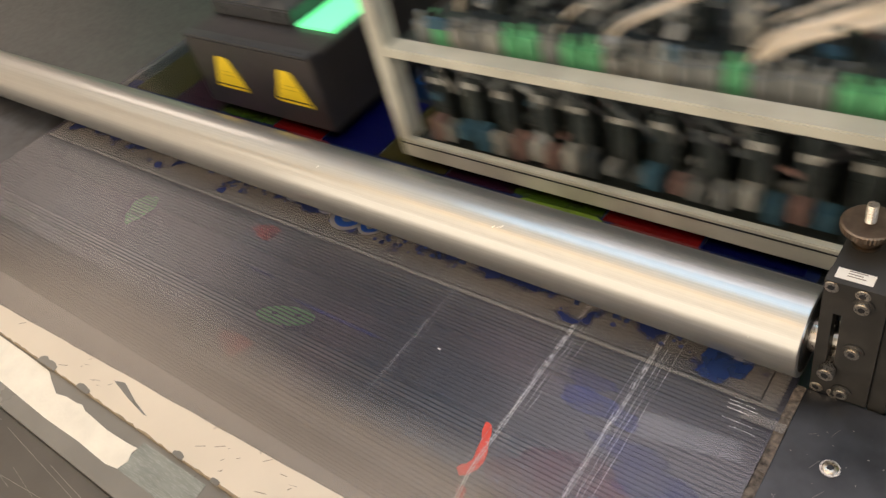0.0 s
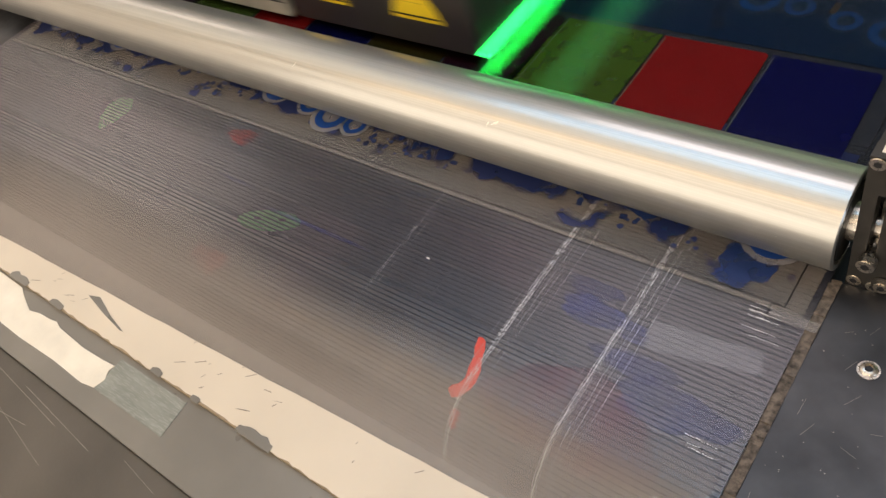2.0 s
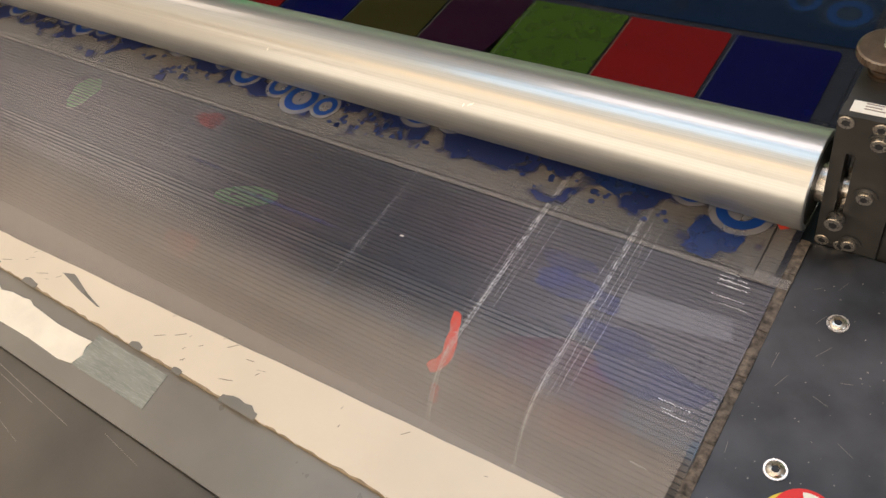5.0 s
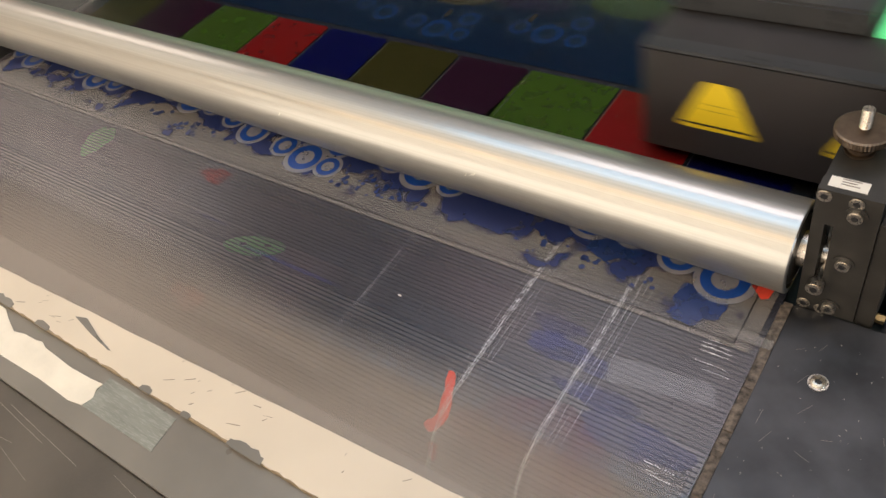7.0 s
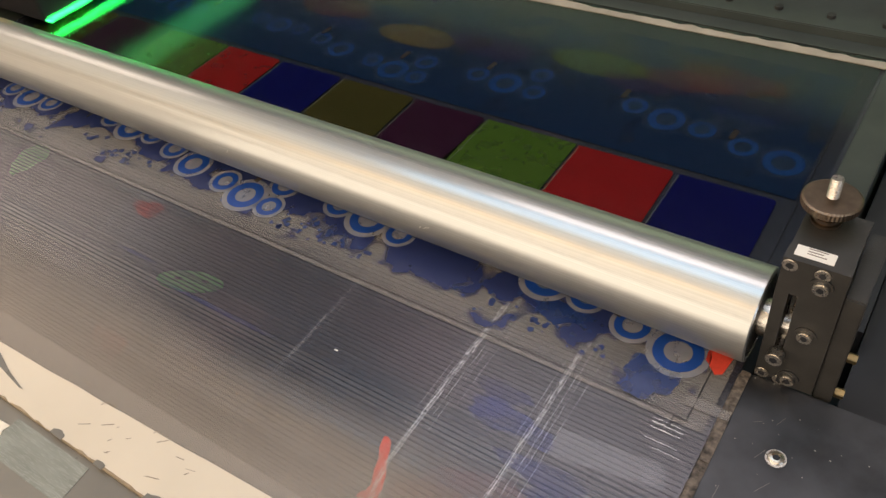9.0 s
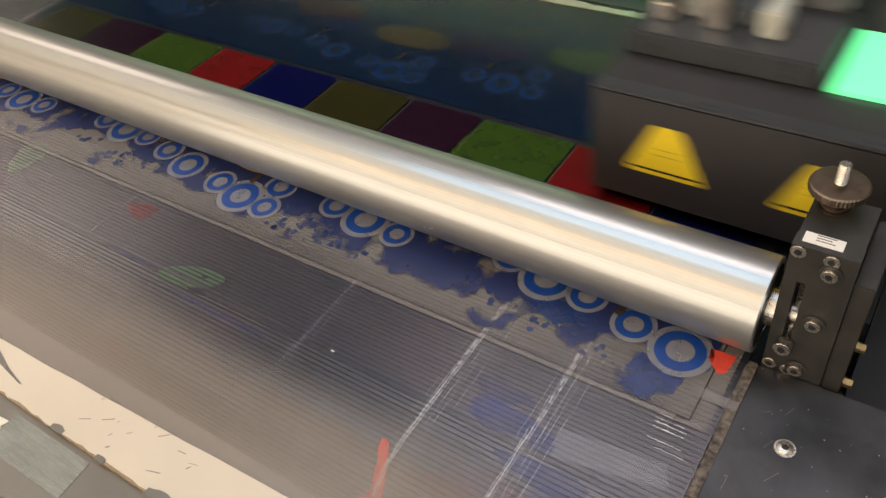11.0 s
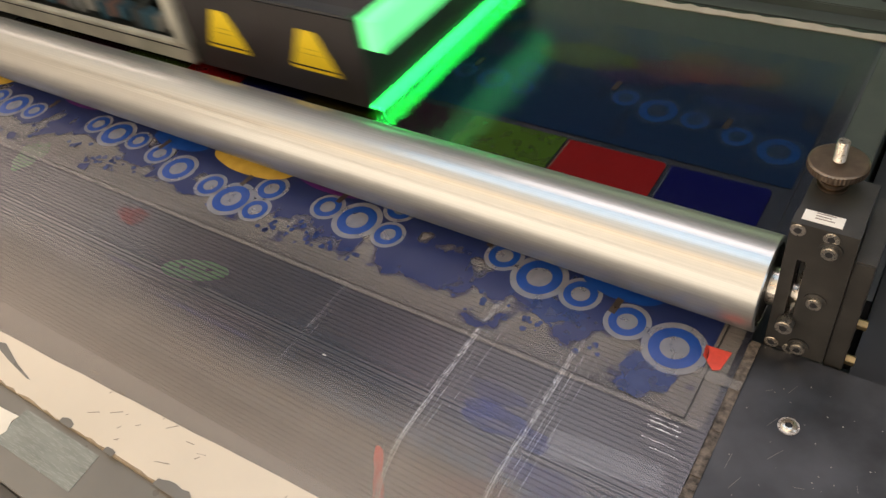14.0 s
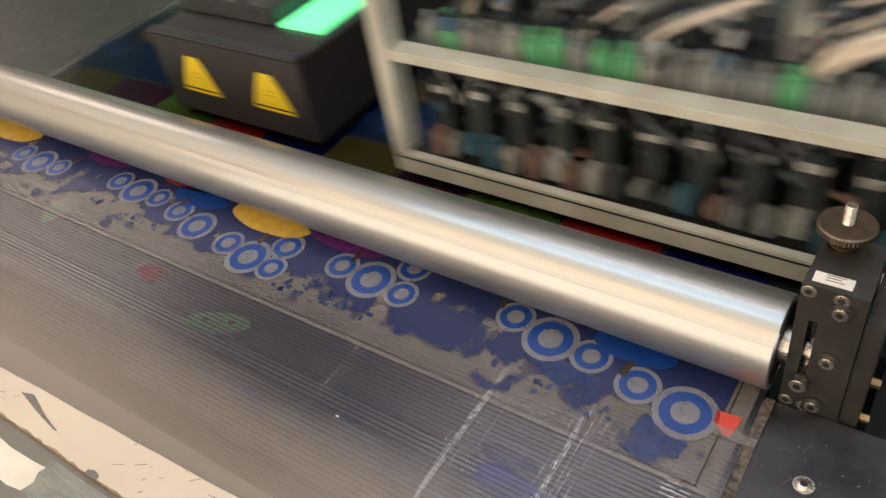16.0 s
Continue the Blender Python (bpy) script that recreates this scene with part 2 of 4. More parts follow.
def cyl(bm, p, axis, r, h, seg=24, r2=None):
    """A cylinder that starts at p and goes h along axis."""
    a = Vector(axis).normalized()
    m = Matrix.Translation(Vector(p) + a * h / 2) @ a.to_track_quat("Z", "Y").to_matrix().to_4x4()
    return bmesh.ops.create_cone(bm, cap_ends=True, segments=seg, radius1=r, radius2=r if r2 is None else r2, depth=h, matrix=m)["verts"]


def poly(bm, pts, z0, z1, mi=0):
    """A thin plate with the outline pts, from z0 up to z1."""
    low = [bm.verts.new((x, y, z0)) for x, y in pts]
    top = [bm.verts.new((x, y, z1)) for x, y in pts]
    fs = [bm.faces.new(top)]
    fs.append(bm.faces.new(low[::-1]))
    for i in range(len(pts)):
        j = (i + 1) % len(pts)
        fs.append(bm.faces.new((low[i], low[j], top[j], top[i])))
    for f in fs:
        f.material_index = mi
    bmesh.ops.recalc_face_normals(bm, faces=fs)


def disc(bm, x, y, z, rx, ry, seg=36, r_in=0.0, mi=0, wob=0.0):
    ring = []
    for i in range(seg):
        a = 2 * math.pi * i / seg
        k = 1 + wob * math.sin(3 * a + x * 90) + wob * 0.6 * math.sin(7 * a + y * 50)
        ring.append((math.cos(a) * k, math.sin(a) * k))
    out = [bm.verts.new((x + rx * c, y + ry * s, z)) for c, s in ring]
    if not r_in:
        bm.faces.new(out).material_index = mi
        return
    inn = [bm.verts.new((x + rx * r_in * c, y + ry * r_in * s, z)) for c, s in ring]
    for i in range(seg):
        j = (i + 1) % seg
        bm.faces.new((out[i], out[j], inn[j], inn[i])).material_index = mi


def thing(name, label, category, group="", at=(0, 0, 0)):
    ob = new(name)
    ob.location = at
    ob.empty_display_size = 0.05
    return tagged(ob, label, category, group)


def slab(name, x0, x1, y0, y1, z0, z1, material, parent=None, bevel=0.0, label=""):
    bm = bmesh.new()
    box(bm, x0, x1, y0, y1, z0, z1)
    return finish(name, bm, material, parent, label, bevel)


X0, X1 = -0.962, -0.010      # the belt's two edges
STEP = 0.0072              # belt advance at each turn of the carriage
TURNS = (1.26, 3.26, 5.27, 7.27, 9.28, 11.28, 13.29, 15.29)

# ---- room ----
tagged(slab("floor", -4.5, 4.0, -3.0, 4.5, -0.1, 0.0, M_WALL), kind="structure")
tagged(slab("ceiling", -4.5, 4.0, -3.0, 4.5, 3.0, 3.1, M_CEIL), kind="structure")
tagged(slab("wall_north", -4.5, 4.0, 4.4, 4.5, 0, 3.0, M_WALL), kind="structure")
tagged(slab("wall_south", -4.5, 4.0, -3.0, -2.9, 0, 3.0, M_WALL), kind="structure")
tagged(slab("wall_west", -4.5, -4.4, -2.9, 4.4, 0, 3.0, M_WALL), kind="structure")
tagged(slab("wall_east", 3.9, 4.0, -2.9, 4.4, 0, 3.0, M_WALL), kind="structure")

M_GUIDE = clear_mat("pale_guide", (0.34, 0.32, 0.31), 0.2, 0.2, 60)
# ---- printer table ----
table = thing("printer_table", "dark metal printer table with a dark bed plate", "printer table", at=(0, 0, 0))
slab("body", -2.1, 0.62, 0.12, 1.5, 0.35, 0.895, M_BEAM, table)
for lx in (-2.0, 0.5):
    for ly in (0.2, 1.4):
        slab("leg", lx - 0.05, lx + 0.05, ly - 0.05, ly + 0.05, 0.0, 0.35, M_BEAM, table)
slab("bed_plate", -2.0, -0.013, 0.572, 1.0, 0.895, 0.9950, M_REARBED, table, label="dark bed plate")
# Nose roller, coloured pale to imitate the haze at the belt's front.
bm = bmesh.new()
cyl(bm, (-0.960, 0.445, 0.950), (1, 0, 0), 0.0475, 0.947, 72)
smooth(finish("belt_nose", bm, mat("haze_pale_nose", (0.50, 0.44, 0.37), 0.55, 0, 0.12, 14), table, "added nose roller under the belt, pale to lift the front haze"), 30)
# Added slab; its black stands for the unlit space under the belt.
slab("under_void", -0.960, -0.013, 0.497, 0.555, 0.895, 0.962, M_DARK, table, label="near-black slab standing in for the unlit void below the belt")

# Green strengthened to stand for the curing lamp's light on the pads.
M_PADGREEN = mat("lamp_lit_green", (0.24, 0.92, 0.20), 0.5)


def green_pad(x, y, a, b, turn, holes):
    """A flat oval pad on a short stem, close under the belt."""
    pad = thing("green_pad", "oval green pad with two dark holes under the belt" if holes else "ragged green pad hanging under the belt", "pad", at=(x, y, 0.9700))
    pad.rotation_euler = (0, 0, radians(turn))
    bm = bmesh.new()
    disc(bm, 0, 0, 0.0262, a, b, 40, wob=0.0 if holes else 0.10)
    geo = bmesh.ops.extrude_face_region(bm, geom=bm.faces[:])
    bmesh.ops.translate(bm, verts=[v for v in geo["geom"] if isinstance(v, bmesh.types.BMVert)], vec=(0, 0, -0.0015))
    bmesh.ops.recalc_face_normals(bm, faces=bm.faces)
    finish("pad_body", bm, M_PADGREEN, pad)
    bm = bmesh.new()
    cyl(bm, (0, 0, 0.0), (0, 0, 1), b * 0.6, 0.0247, 20)
    finish("stem", bm, M_DARK, pad)
    for dx, dy in ((-0.011, 0.001), (0.013, 0.001)) if holes else ():
        bm = bmesh.new()
        disc(bm, dx, dy, 0.0264, 0.0035, 0.0017, 16)
        finish("hole", bm, M_DARK, pad)


green_pad(-0.4080, 0.4845, 0.0300, 0.0105, 18, True)
green_pad(-0.686, 0.527, 0.015, 0.022, 10, False)

# side plate beside the belt, with its gritty cut edge
side = thing("side_plate", "black scuffed side plate with a rough edge beside the belt", "side plate")
slab("plate", -0.0055, 0.62, 0.12, 0.600, 0.895, 1.000, M_PLATE, side, 0.0012)
bm = bmesh.new()
rnd = random.Random(4)
yy = 0.26
while yy < 0.600:
    h = rnd.uniform(0.003, 0.008)
    box(bm, -0.0112 - rnd.uniform(0, 0.0009), -0.0055, yy, min(0.6, yy + h), 0.985, 1.0 - rnd.uniform(-0.0002, 0.0012))
    yy += h
finish("rough_edge", bm, M_GRIT, side, "crumbling brown edge strip")
slab("edge_guide", -0.033, -0.0055, 0.5565, 0.5635, 1.0022, 1.0027, M_GUIDE, side, label="pale metal edge guide over the belt")
bm = bmesh.new()
for i in range(26):
    x, y, a, ln = rnd.uniform(0.0, 0.11), rnd.uniform(0.38, 0.59), rnd.uniform(0, 3.1), rnd.uniform(0.002, 0.012)
    w = 0.00012
    dx, dy = math.cos(a) * ln, math.sin(a) * ln
    nx, ny = -math.sin(a) * w, math.cos(a) * w
    f = [bm.verts.new((x + p, y + q, 1.0003)) for p, q in ((nx, ny), (-nx, -ny), (dx - nx, dy - ny), (dx + nx, dy + ny))]
    bm.faces.new(f)
finish("scuffs", bm, M_GREY, side, "fine pale scuff marks")["kind"] = "stuff"
bm = bmesh.new()
for i in range(170):
    disc(bm, rnd.uniform(-0.003, 0.16), rnd.uniform(0.37, 0.598), 1.0004, rnd.uniform(0.00015, 0.0006), rnd.uniform(0.00015, 0.0005), 7, wob=0.2)
finish("dust", bm, mat("pale_dust", (0.30, 0.28, 0.24), 0.8), side, "pale dust specks")["kind"] = "stuff"
# The drop behind the bracket, its darkness put into the step's colour.
slab("rear_step", 0.046, 0.62, 0.604, 1.5, 0.895, 0.955, M_DARK, side)
slab("rear_rail", -0.0125, 0.014, 0.690, 1.4, 0.895, 1.001, M_BEAM, side, 0.001, "dark rail beside the bed")
slab("rear_channel", 0.018, 0.045, 0.690, 1.4, 0.895, 0.972, M_DARK, side)


tagged(slab("end_plate", -1.95, -0.964, 0.396, 0.690, 0.895, 0.9980, M_PLATE, None, 0.0012), "black end plate beside the belt's far edge", "side plate")


def button_screw(x, y, z, r=0.0060):
    s = thing("button_screw", "steel button-head hex screw in the black side plate", "screw", "side plate screws", (x, y, z))
    bm = bmesh.new()
    cyl(bm, (0, 0, 0), (0, 0, 1), r, 0.0008, 32)
    finish("washer_rim", bm, M_SCREW, s)
    bm = bmesh.new()
    bmesh.ops.create_uvsphere(bm, u_segments=28, v_segments=12, radius=r * 0.82)
    bmesh.ops.delete(bm, geom=[v for v in bm.verts if v.co.z < -0.0001], context="VERTS")
    for v in bm.verts:
        v.co.z = 0.0008 + v.co.z * 0.42
    bmesh.ops.delete(bm, geom=[f for f in bm.faces if f.calc_center_median().xy.length < r * 0.33], context="FACES")
    smooth(finish("dome_head", bm, M_SCREW, s))
    bm = bmesh.new()
    # Dark plug; the socket's shade is its colour.
    cyl(bm, (0, 0, 0.0006), (0, 0, 1), r * 0.36, 0.0009, 6)
    finish("hex_socket", bm, M_DARK, s)
    return s


button_screw(0.026, 0.547, 1.0)
button_screw(0.026, 0.448, 1.0)

# emergency stop
es = thing("emergency_stop_button", "red mushroom emergency stop on a yellow ring on the side plate", "stop button", at=(0.047, 0.421, 1.0))
bm = bmesh.new()
cyl(bm, (0, 0, 0), (0, 0, 1), 0.0215, 0.003, 48)
finish("yellow_ring", bm, M_YRING, es, bevel=0.0006)
bm = bmesh.new()
cyl(bm, (0, 0, 0.003), (0, 0, 1), 0.013, 0.012, 32)
finish("neck", bm, M_BLACK, es)
bm = bmesh.new()
cyl(bm, (0, 0, 0.014), (0, 0, 1), 0.0165, 0.010, 48, 0.0145)
smooth(finish("mushroom_head", bm, M_RED, es, "glossy red mushroom head", bevel=0.003))
# Raised disc; the dimple's shade is put in as darker red.
bm = bmesh.new()
cyl(bm, (0, 0, 0.0245), (0, 0, 1), 0.0062, 0.0012, 32)
finish("dimple", bm, mat("dimple_shade_red", (0.25, 0.02, 0.02), 0.4), es)
bm = bmesh.new()
for i in range(9):
    a0, a1 = radians(60 + i * 6), radians(66 + i * 6)
    bm.faces.new([bm.verts.new((math.cos(a) * r, math.sin(a) * r, 0.0253)) for a, r in ((a0, 0.0085), (a1, 0.0085), (a1, 0.0115), (a0, 0.0115))])
finish("arrow_mark", bm, M_WHITE, es, "white turning arrow")

# front guard strips
RW = random.Random(11)


def torn(x0, x1, y, amp, step, rng):
    pts, x = [], x0
    while x < x1:
        pts.append((x, y + rng.uniform(-amp, amp)))
        x += step * rng.uniform(0.5, 1.5)
    pts.append((x1, y))
    return pts


guard = thing("front_guard", "cream guard strip with chipped edge in front of the belt", "guard strip")
top, low = [(x, y + 0.04 * max(x, -0.9)) for x, y in torn(-1.95, -0.013, 0.3850, 0.0004, 0.02, RW)], torn(-1.95, -0.013, 0.3365, 0.0009, 0.006, RW)
bm = bmesh.new()
poly(bm, low + top[::-1], 1.0006, 1.0035)
finish("cream_strip", bm, M_CREAM, guard, "cream laminate strip")
slab("grey_under_strip", -1.95, -0.013, 0.340, 0.386, 1.0006, 1.0024, clear_mat("grey_translucent_strip", (0.2, 0.19, 0.17), 0.35, 0.78, 20), guard, label="grey translucent strip under the cream one")
# Cut edge; its brown also carries the shade under the cream.
slab("brown_edge", -1.95, -0.013, 0.3358, 0.3392, 0.9975, 1.0030, mat("brown_shaded_edge", (0.30, 0.23, 0.15), 0.7, 0, 0.3, 150), guard, label="brown board core at the cut edge, the edge's shade in its colour")
# Added sheet; its fading colour imitates the haze of light on the bend.
slab("haze_sheet", -1.95, -0.016, 0.350, 0.462, 1.0027, 1.0030, clear_mat("painted_haze", (0.46, 0.39, 0.325), 0.30, 0.36, 4, 0.5, 1.0, (0.385, 0.458, 0.40, -0.56)), guard, label="added sheet over the belt's front, faded to look like sheen")
for px, py, s in ((-0.270, 0.3372, 0.8), (-0.51, 0.338, 0.45), (-0.375, 0.338, 0.3), (-0.57, 0.338, 0.7), (-0.33, 0.3375, 0.22)):
    n = 9
    bm = bmesh.new()
    poly(bm, [(px + 0.021 * s * (-1 + 2 * i / n), py - 0.003) for i in range(n + 1)] + [(px + 0.021 * s * math.cos(math.pi * i / n), py + s * 0.0062 * math.sin(math.pi * i / n) * RW.uniform(0.6, 1.2)) for i in range(1, n)], 1.0035, 1.0038)
    finish("chip", bm, M_GREY, guard, "grey chip broken out of the cream edge")
bm = bmesh.new()
poly(bm, [(-0.490, 0.3565), (-0.478, 0.3600), (-0.468, 0.3570), (-0.452, 0.3520), (-0.430, 0.3475), (-0.434, 0.3470), (-0.462, 0.3510)], 1.0035, 1.0038)
finish("chip", bm, M_GREY, guard, "grey triangular chip")
bm = bmesh.new()
for i in range(34):
    x, y, a, ln = RW.choice((RW.uniform(-0.75, -0.1), RW.gauss(-0.36, 0.04))), RW.uniform(0.340, 0.375), RW.gauss(0.55, 0.35), RW.uniform(0.002, 0.012)
    w = RW.uniform(0.0002, 0.0006)
    f = [bm.verts.new((x + p, y + q, 1.0037)) for p, q in ((0, 0), (math.sin(a) * w * 2, -math.cos(a) * w), (math.cos(a) * ln, math.sin(a) * ln * 0.6), (math.cos(a) * ln * 0.9, math.sin(a) * ln * 0.6 + w))]
    bm.faces.new(f)
finish("scrapes", bm, mat("dull_scrape", (0.3, 0.25, 0.19), 0.7), guard, "dull scrapes on the cream strip")["kind"] = "stuff"

strip = thing("grey_front_strip", "glossy dark grey strip with torn cream paper and tape", "front strip")
slab("strip", -1.95, -0.013, 0.2875, 0.3362, 0.985, 0.9985, M_GREY, strip, 0.0006)
flake = [(-0.95, 0.301), (-0.95, 0.3338), (-0.70, 0.3343), (-0.60, 0.3342), (-0.565, 0.3335), (-0.555, 0.329), (-0.535, 0.322), (-0.522, 0.325), (-0.508, 0.3255), (-0.50, 0.327), (-0.492, 0.3245), (-0.48, 0.324), (-0.455, 0.3225), (-0.430, 0.3235), (-0.4155, 0.3248), (-0.417, 0.320), (-0.413, 0.313), (-0.416, 0.3045), (-0.430, 0.302), (-0.47, 0.303), (-0.52, 0.3015), (-0.60, 0.303), (-0.72, 0.301)]
bm = bmesh.new()
poly(bm, flake, 0.9985, 0.9992)
finish("torn_paper", bm, M_FLAKE, strip, "torn cream paper backing")
bm = bmesh.new()
poly(bm, [(-0.4155, 0.3042), (-0.4155, 0.3315), (-0.338, 0.3318), (-0.335, 0.3048)], 0.9985, 0.9989)
finish("tape_patch", bm, M_TAPE, strip, "wrinkled grey-green tape patch")

front = thing("front_sheet", "black scratched front sheet below the guard strip", "front sheet")
slab("sheet", -1.95, -0.013, 0.12, 0.2870, 0.895, 0.9925, M_FRONT, front, 0.0008)
bm = bmesh.new()
for i in range(60):
    x, y, a, ln = RW.uniform(-0.75, -0.2), RW.uniform(0.18, 0.33), RW.gauss(-0.15, 0.5), RW.uniform(0.02, 0.16)
    w = RW.uniform(0.00007, 0.00018)
    dx, dy = math.cos(a) * ln, math.sin(a) * ln * 0.5
    z = 0.9928
    if y > 0.283 or y + dy > 0.286 or y + dy < 0.13:
        continue
    f = [bm.verts.new((x + p, y + q, z)) for p, q in ((0, w), (0, -w), (dx, dy - w), (dx, dy + w))]
    bm.faces.new(f)
finish("scratches", bm, M_SCRATCH, front, "pale crossing scratches")["kind"] = "stuff"


# ---- belt ----
BEND_Y, BEND_R = 0.445, 0.050     # the belt turns down over the front nose here
PITCH = 0.0036                    # one cross thread
STRIP_S0, STRIPS = 0.372, 40
STRIP_PARTS = []


def belt_pose(s):
    """Place and turn of the belt's surface at the running length s."""
    if s >= BEND_Y:
        return pose(0, s, 1.0)
    a = (BEND_Y - s) / BEND_R
    return pose(0, BEND_Y - BEND_R * math.sin(a), 1.0 - BEND_R * (1 - math.cos(a)), math.degrees(a), 0, 0)


def cut(pts, y0, y1):
    """The part of the outline pts that lies between y0 and y1."""
    for lim, keep in ((y0, 1), (y1, -1)):
        out = []
        for i in range(len(pts)):
            p, q = pts[i - 1], pts[i]
            ip, iq = (p[1] - lim) * keep >= 0, (q[1] - lim) * keep >= 0
            if ip != iq:
                k = (lim - p[1]) / (q[1] - p[1])
                out.append((p[0] + (q[0] - p[0]) * k, lim))
            if iq:
                out.append(q)
        pts = out
        if len(pts) < 3:
            return []
    return pts


def blob(x, y, a, b, wob, n=30):
    return [(x + a * k * math.cos(u), y + b * k * math.sin(u)) for i in range(n) for u in (2 * math.pi * i / n,) for k in (1 + wob * math.sin(3 * u + x * 90) + wob * 0.6 * math.sin(7 * u + y * 50),)]


def belt_marks():
    """(name, label, material, height, outlines) of all that lies on the belt."""
    rb = random.Random(3)
    marks = []
    for cx, y0, y1, k in ((-0.1722, 0.35, 0.640, 1.0), (-0.1062, 0.35, 0.640, 1.0), (-0.2825, 0.36, 0.60, 0.45), (-0.525, 0.38, 0.60, 0.4)):
        outs, faint = [], []
        strands = ((0.0, 0.00022), (0.0021, 0.0002), (-0.0014, 0.00012), (0.0068, 0.00012), (0.0105, 0.00008), (0.0160, 0.0001), (-0.0055, 0.00007)) if k == 1.0 else ((0, 0.0005), (0.0016, 0.0003), (0.0062, 0.00022))
        for dx, w in strands:
            y, x = y0, cx + dx
            while y < y1:
                ln = rb.uniform(0.005, 0.011)
                x2 = cx + dx + rb.gauss(0, 0.00022)
                w2 = w * rb.uniform(0.5, 1.3)
                outs.append([(x - w2, y), (x + w2, y), (x2 + w2, y + ln), (x2 - w2, y + ln)])
                x, y = x2, y + ln
        y = y0
        while y < y1 and k == 1.0:
            w = rb.uniform(0.0004, 0.0019)
            x = cx + rb.gauss(0.0008, 0.0007)
            outs.append([(x - w, y), (x + w, y), (x + w, y + 0.0004), (x - w, y + 0.0004)])
            for q in range(3):
                x = cx + 0.0065 + rb.gauss(0, 0.0022)
                w = rb.uniform(0.0004, 0.002)
                faint.append([(x - w, y), (x + w, y), (x + w, y + 0.0004), (x - w, y + 0.0004)])
            y += 0.00113
        marks.append(("worn_line", "pale worn line" if k == 1.0 else "faint worn line", M_WORN if k == 1.0 else M_WORNF, 0.0005, outs))
        if faint:
            marks.append(("worn_haze", "faint scuffed band", M_WORNF, 0.0005, faint))
    red = [(-0.1835, 0.4745), (-0.1808, 0.4752), (-0.1775, 0.4738), (-0.1742, 0.468), (-0.1722, 0.462), (-0.1678, 0.4535), (-0.1662, 0.446), (-0.1672, 0.440), (-0.1690, 0.4375), (-0.1708, 0.4338), (-0.1765, 0.4308), (-0.1812, 0.4345), (-0.1796, 0.4382), (-0.1764, 0.4402), (-0.1742, 0.4455), (-0.1768, 0.4540), (-0.1778, 0.461), (-0.1815, 0.4668)]
    marks.append(("red_mark", "bright red tape scrap", M_REDTAPE, 0.0004, [red]))
    marks.append(("red_mark", "faded red smear", M_REDSMEAR, 0.0004, [[(-0.1742, 0.4245), (-0.1705, 0.4262), (-0.1668, 0.4250), (-0.1652, 0.4180), (-0.1662, 0.4135), (-0.1702, 0.4128), (-0.1722, 0.4165)]]))
    marks.append(("red_mark", "faded red stain", M_REDDULL, 0.0004, [blob(-0.425, 0.438, 0.018, 0.010, 0.16)]))
    marks.append(("red_mark", "faded red stain", M_REDDULL, 0.0004, [blob(-0.505, 0.556, 0.016, 0.009, 0.16)]))
    marks.append(("pale_patch", "pale translucent patch", M_PALE, 0.0003, [[(-0.0915, 0.534), (-0.026, 0.5405), (-0.0205, 0.5255), (-0.0885, 0.5135)]]))
    for x, y, a, b in ((-0.126, 0.5235, 0.025, 0.010), (-0.098, 0.520, 0.010, 0.007), (-0.135, 0.54, 0.02, 0.007), (-0.055, 0.484, 0.036, 0.014), (-0.085, 0.500, 0.03, 0.008), (-0.36, 0.50, 0.060, 0.0016), (-0.47, 0.512, 0.025, 0.0012)):
        marks.append(("blue_stain", "faint blue ink stain", M_STAINB if x == -0.126 or x == -0.098 else M_STAIN, 0.0003, [blob(x, y, a, b, 0.12)]))
    # Reflected purple-red on the belt, put in as a see-through patch.
    marks.append(("red_mark", "painted purple-red sheen on the belt", M_REDTINT, 0.00025, [blob(-0.105, 0.452, 0.055, 0.030, 0.12)]))
    # Glints on the edge stitches, put in as plain white dashes.
    glints = []
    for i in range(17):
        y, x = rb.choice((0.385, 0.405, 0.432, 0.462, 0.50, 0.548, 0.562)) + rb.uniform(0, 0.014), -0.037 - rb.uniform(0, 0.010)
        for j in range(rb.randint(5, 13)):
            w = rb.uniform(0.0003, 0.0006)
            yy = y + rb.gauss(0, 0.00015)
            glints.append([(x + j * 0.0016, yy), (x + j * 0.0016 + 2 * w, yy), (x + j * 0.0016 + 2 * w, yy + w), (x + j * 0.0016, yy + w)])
    marks.append(("glint_stitches", "worn stitches at the belt edge, their glint painted white", M_GLINT, 0.0004, glints))
    marks.append(("white_fleck", "", M_WHITE, 0.0006, [[(-0.2565, 0.5128), (-0.2535, 0.5128), (-0.2535, 0.5140), (-0.2565, 0.5140)]]))
    return marks


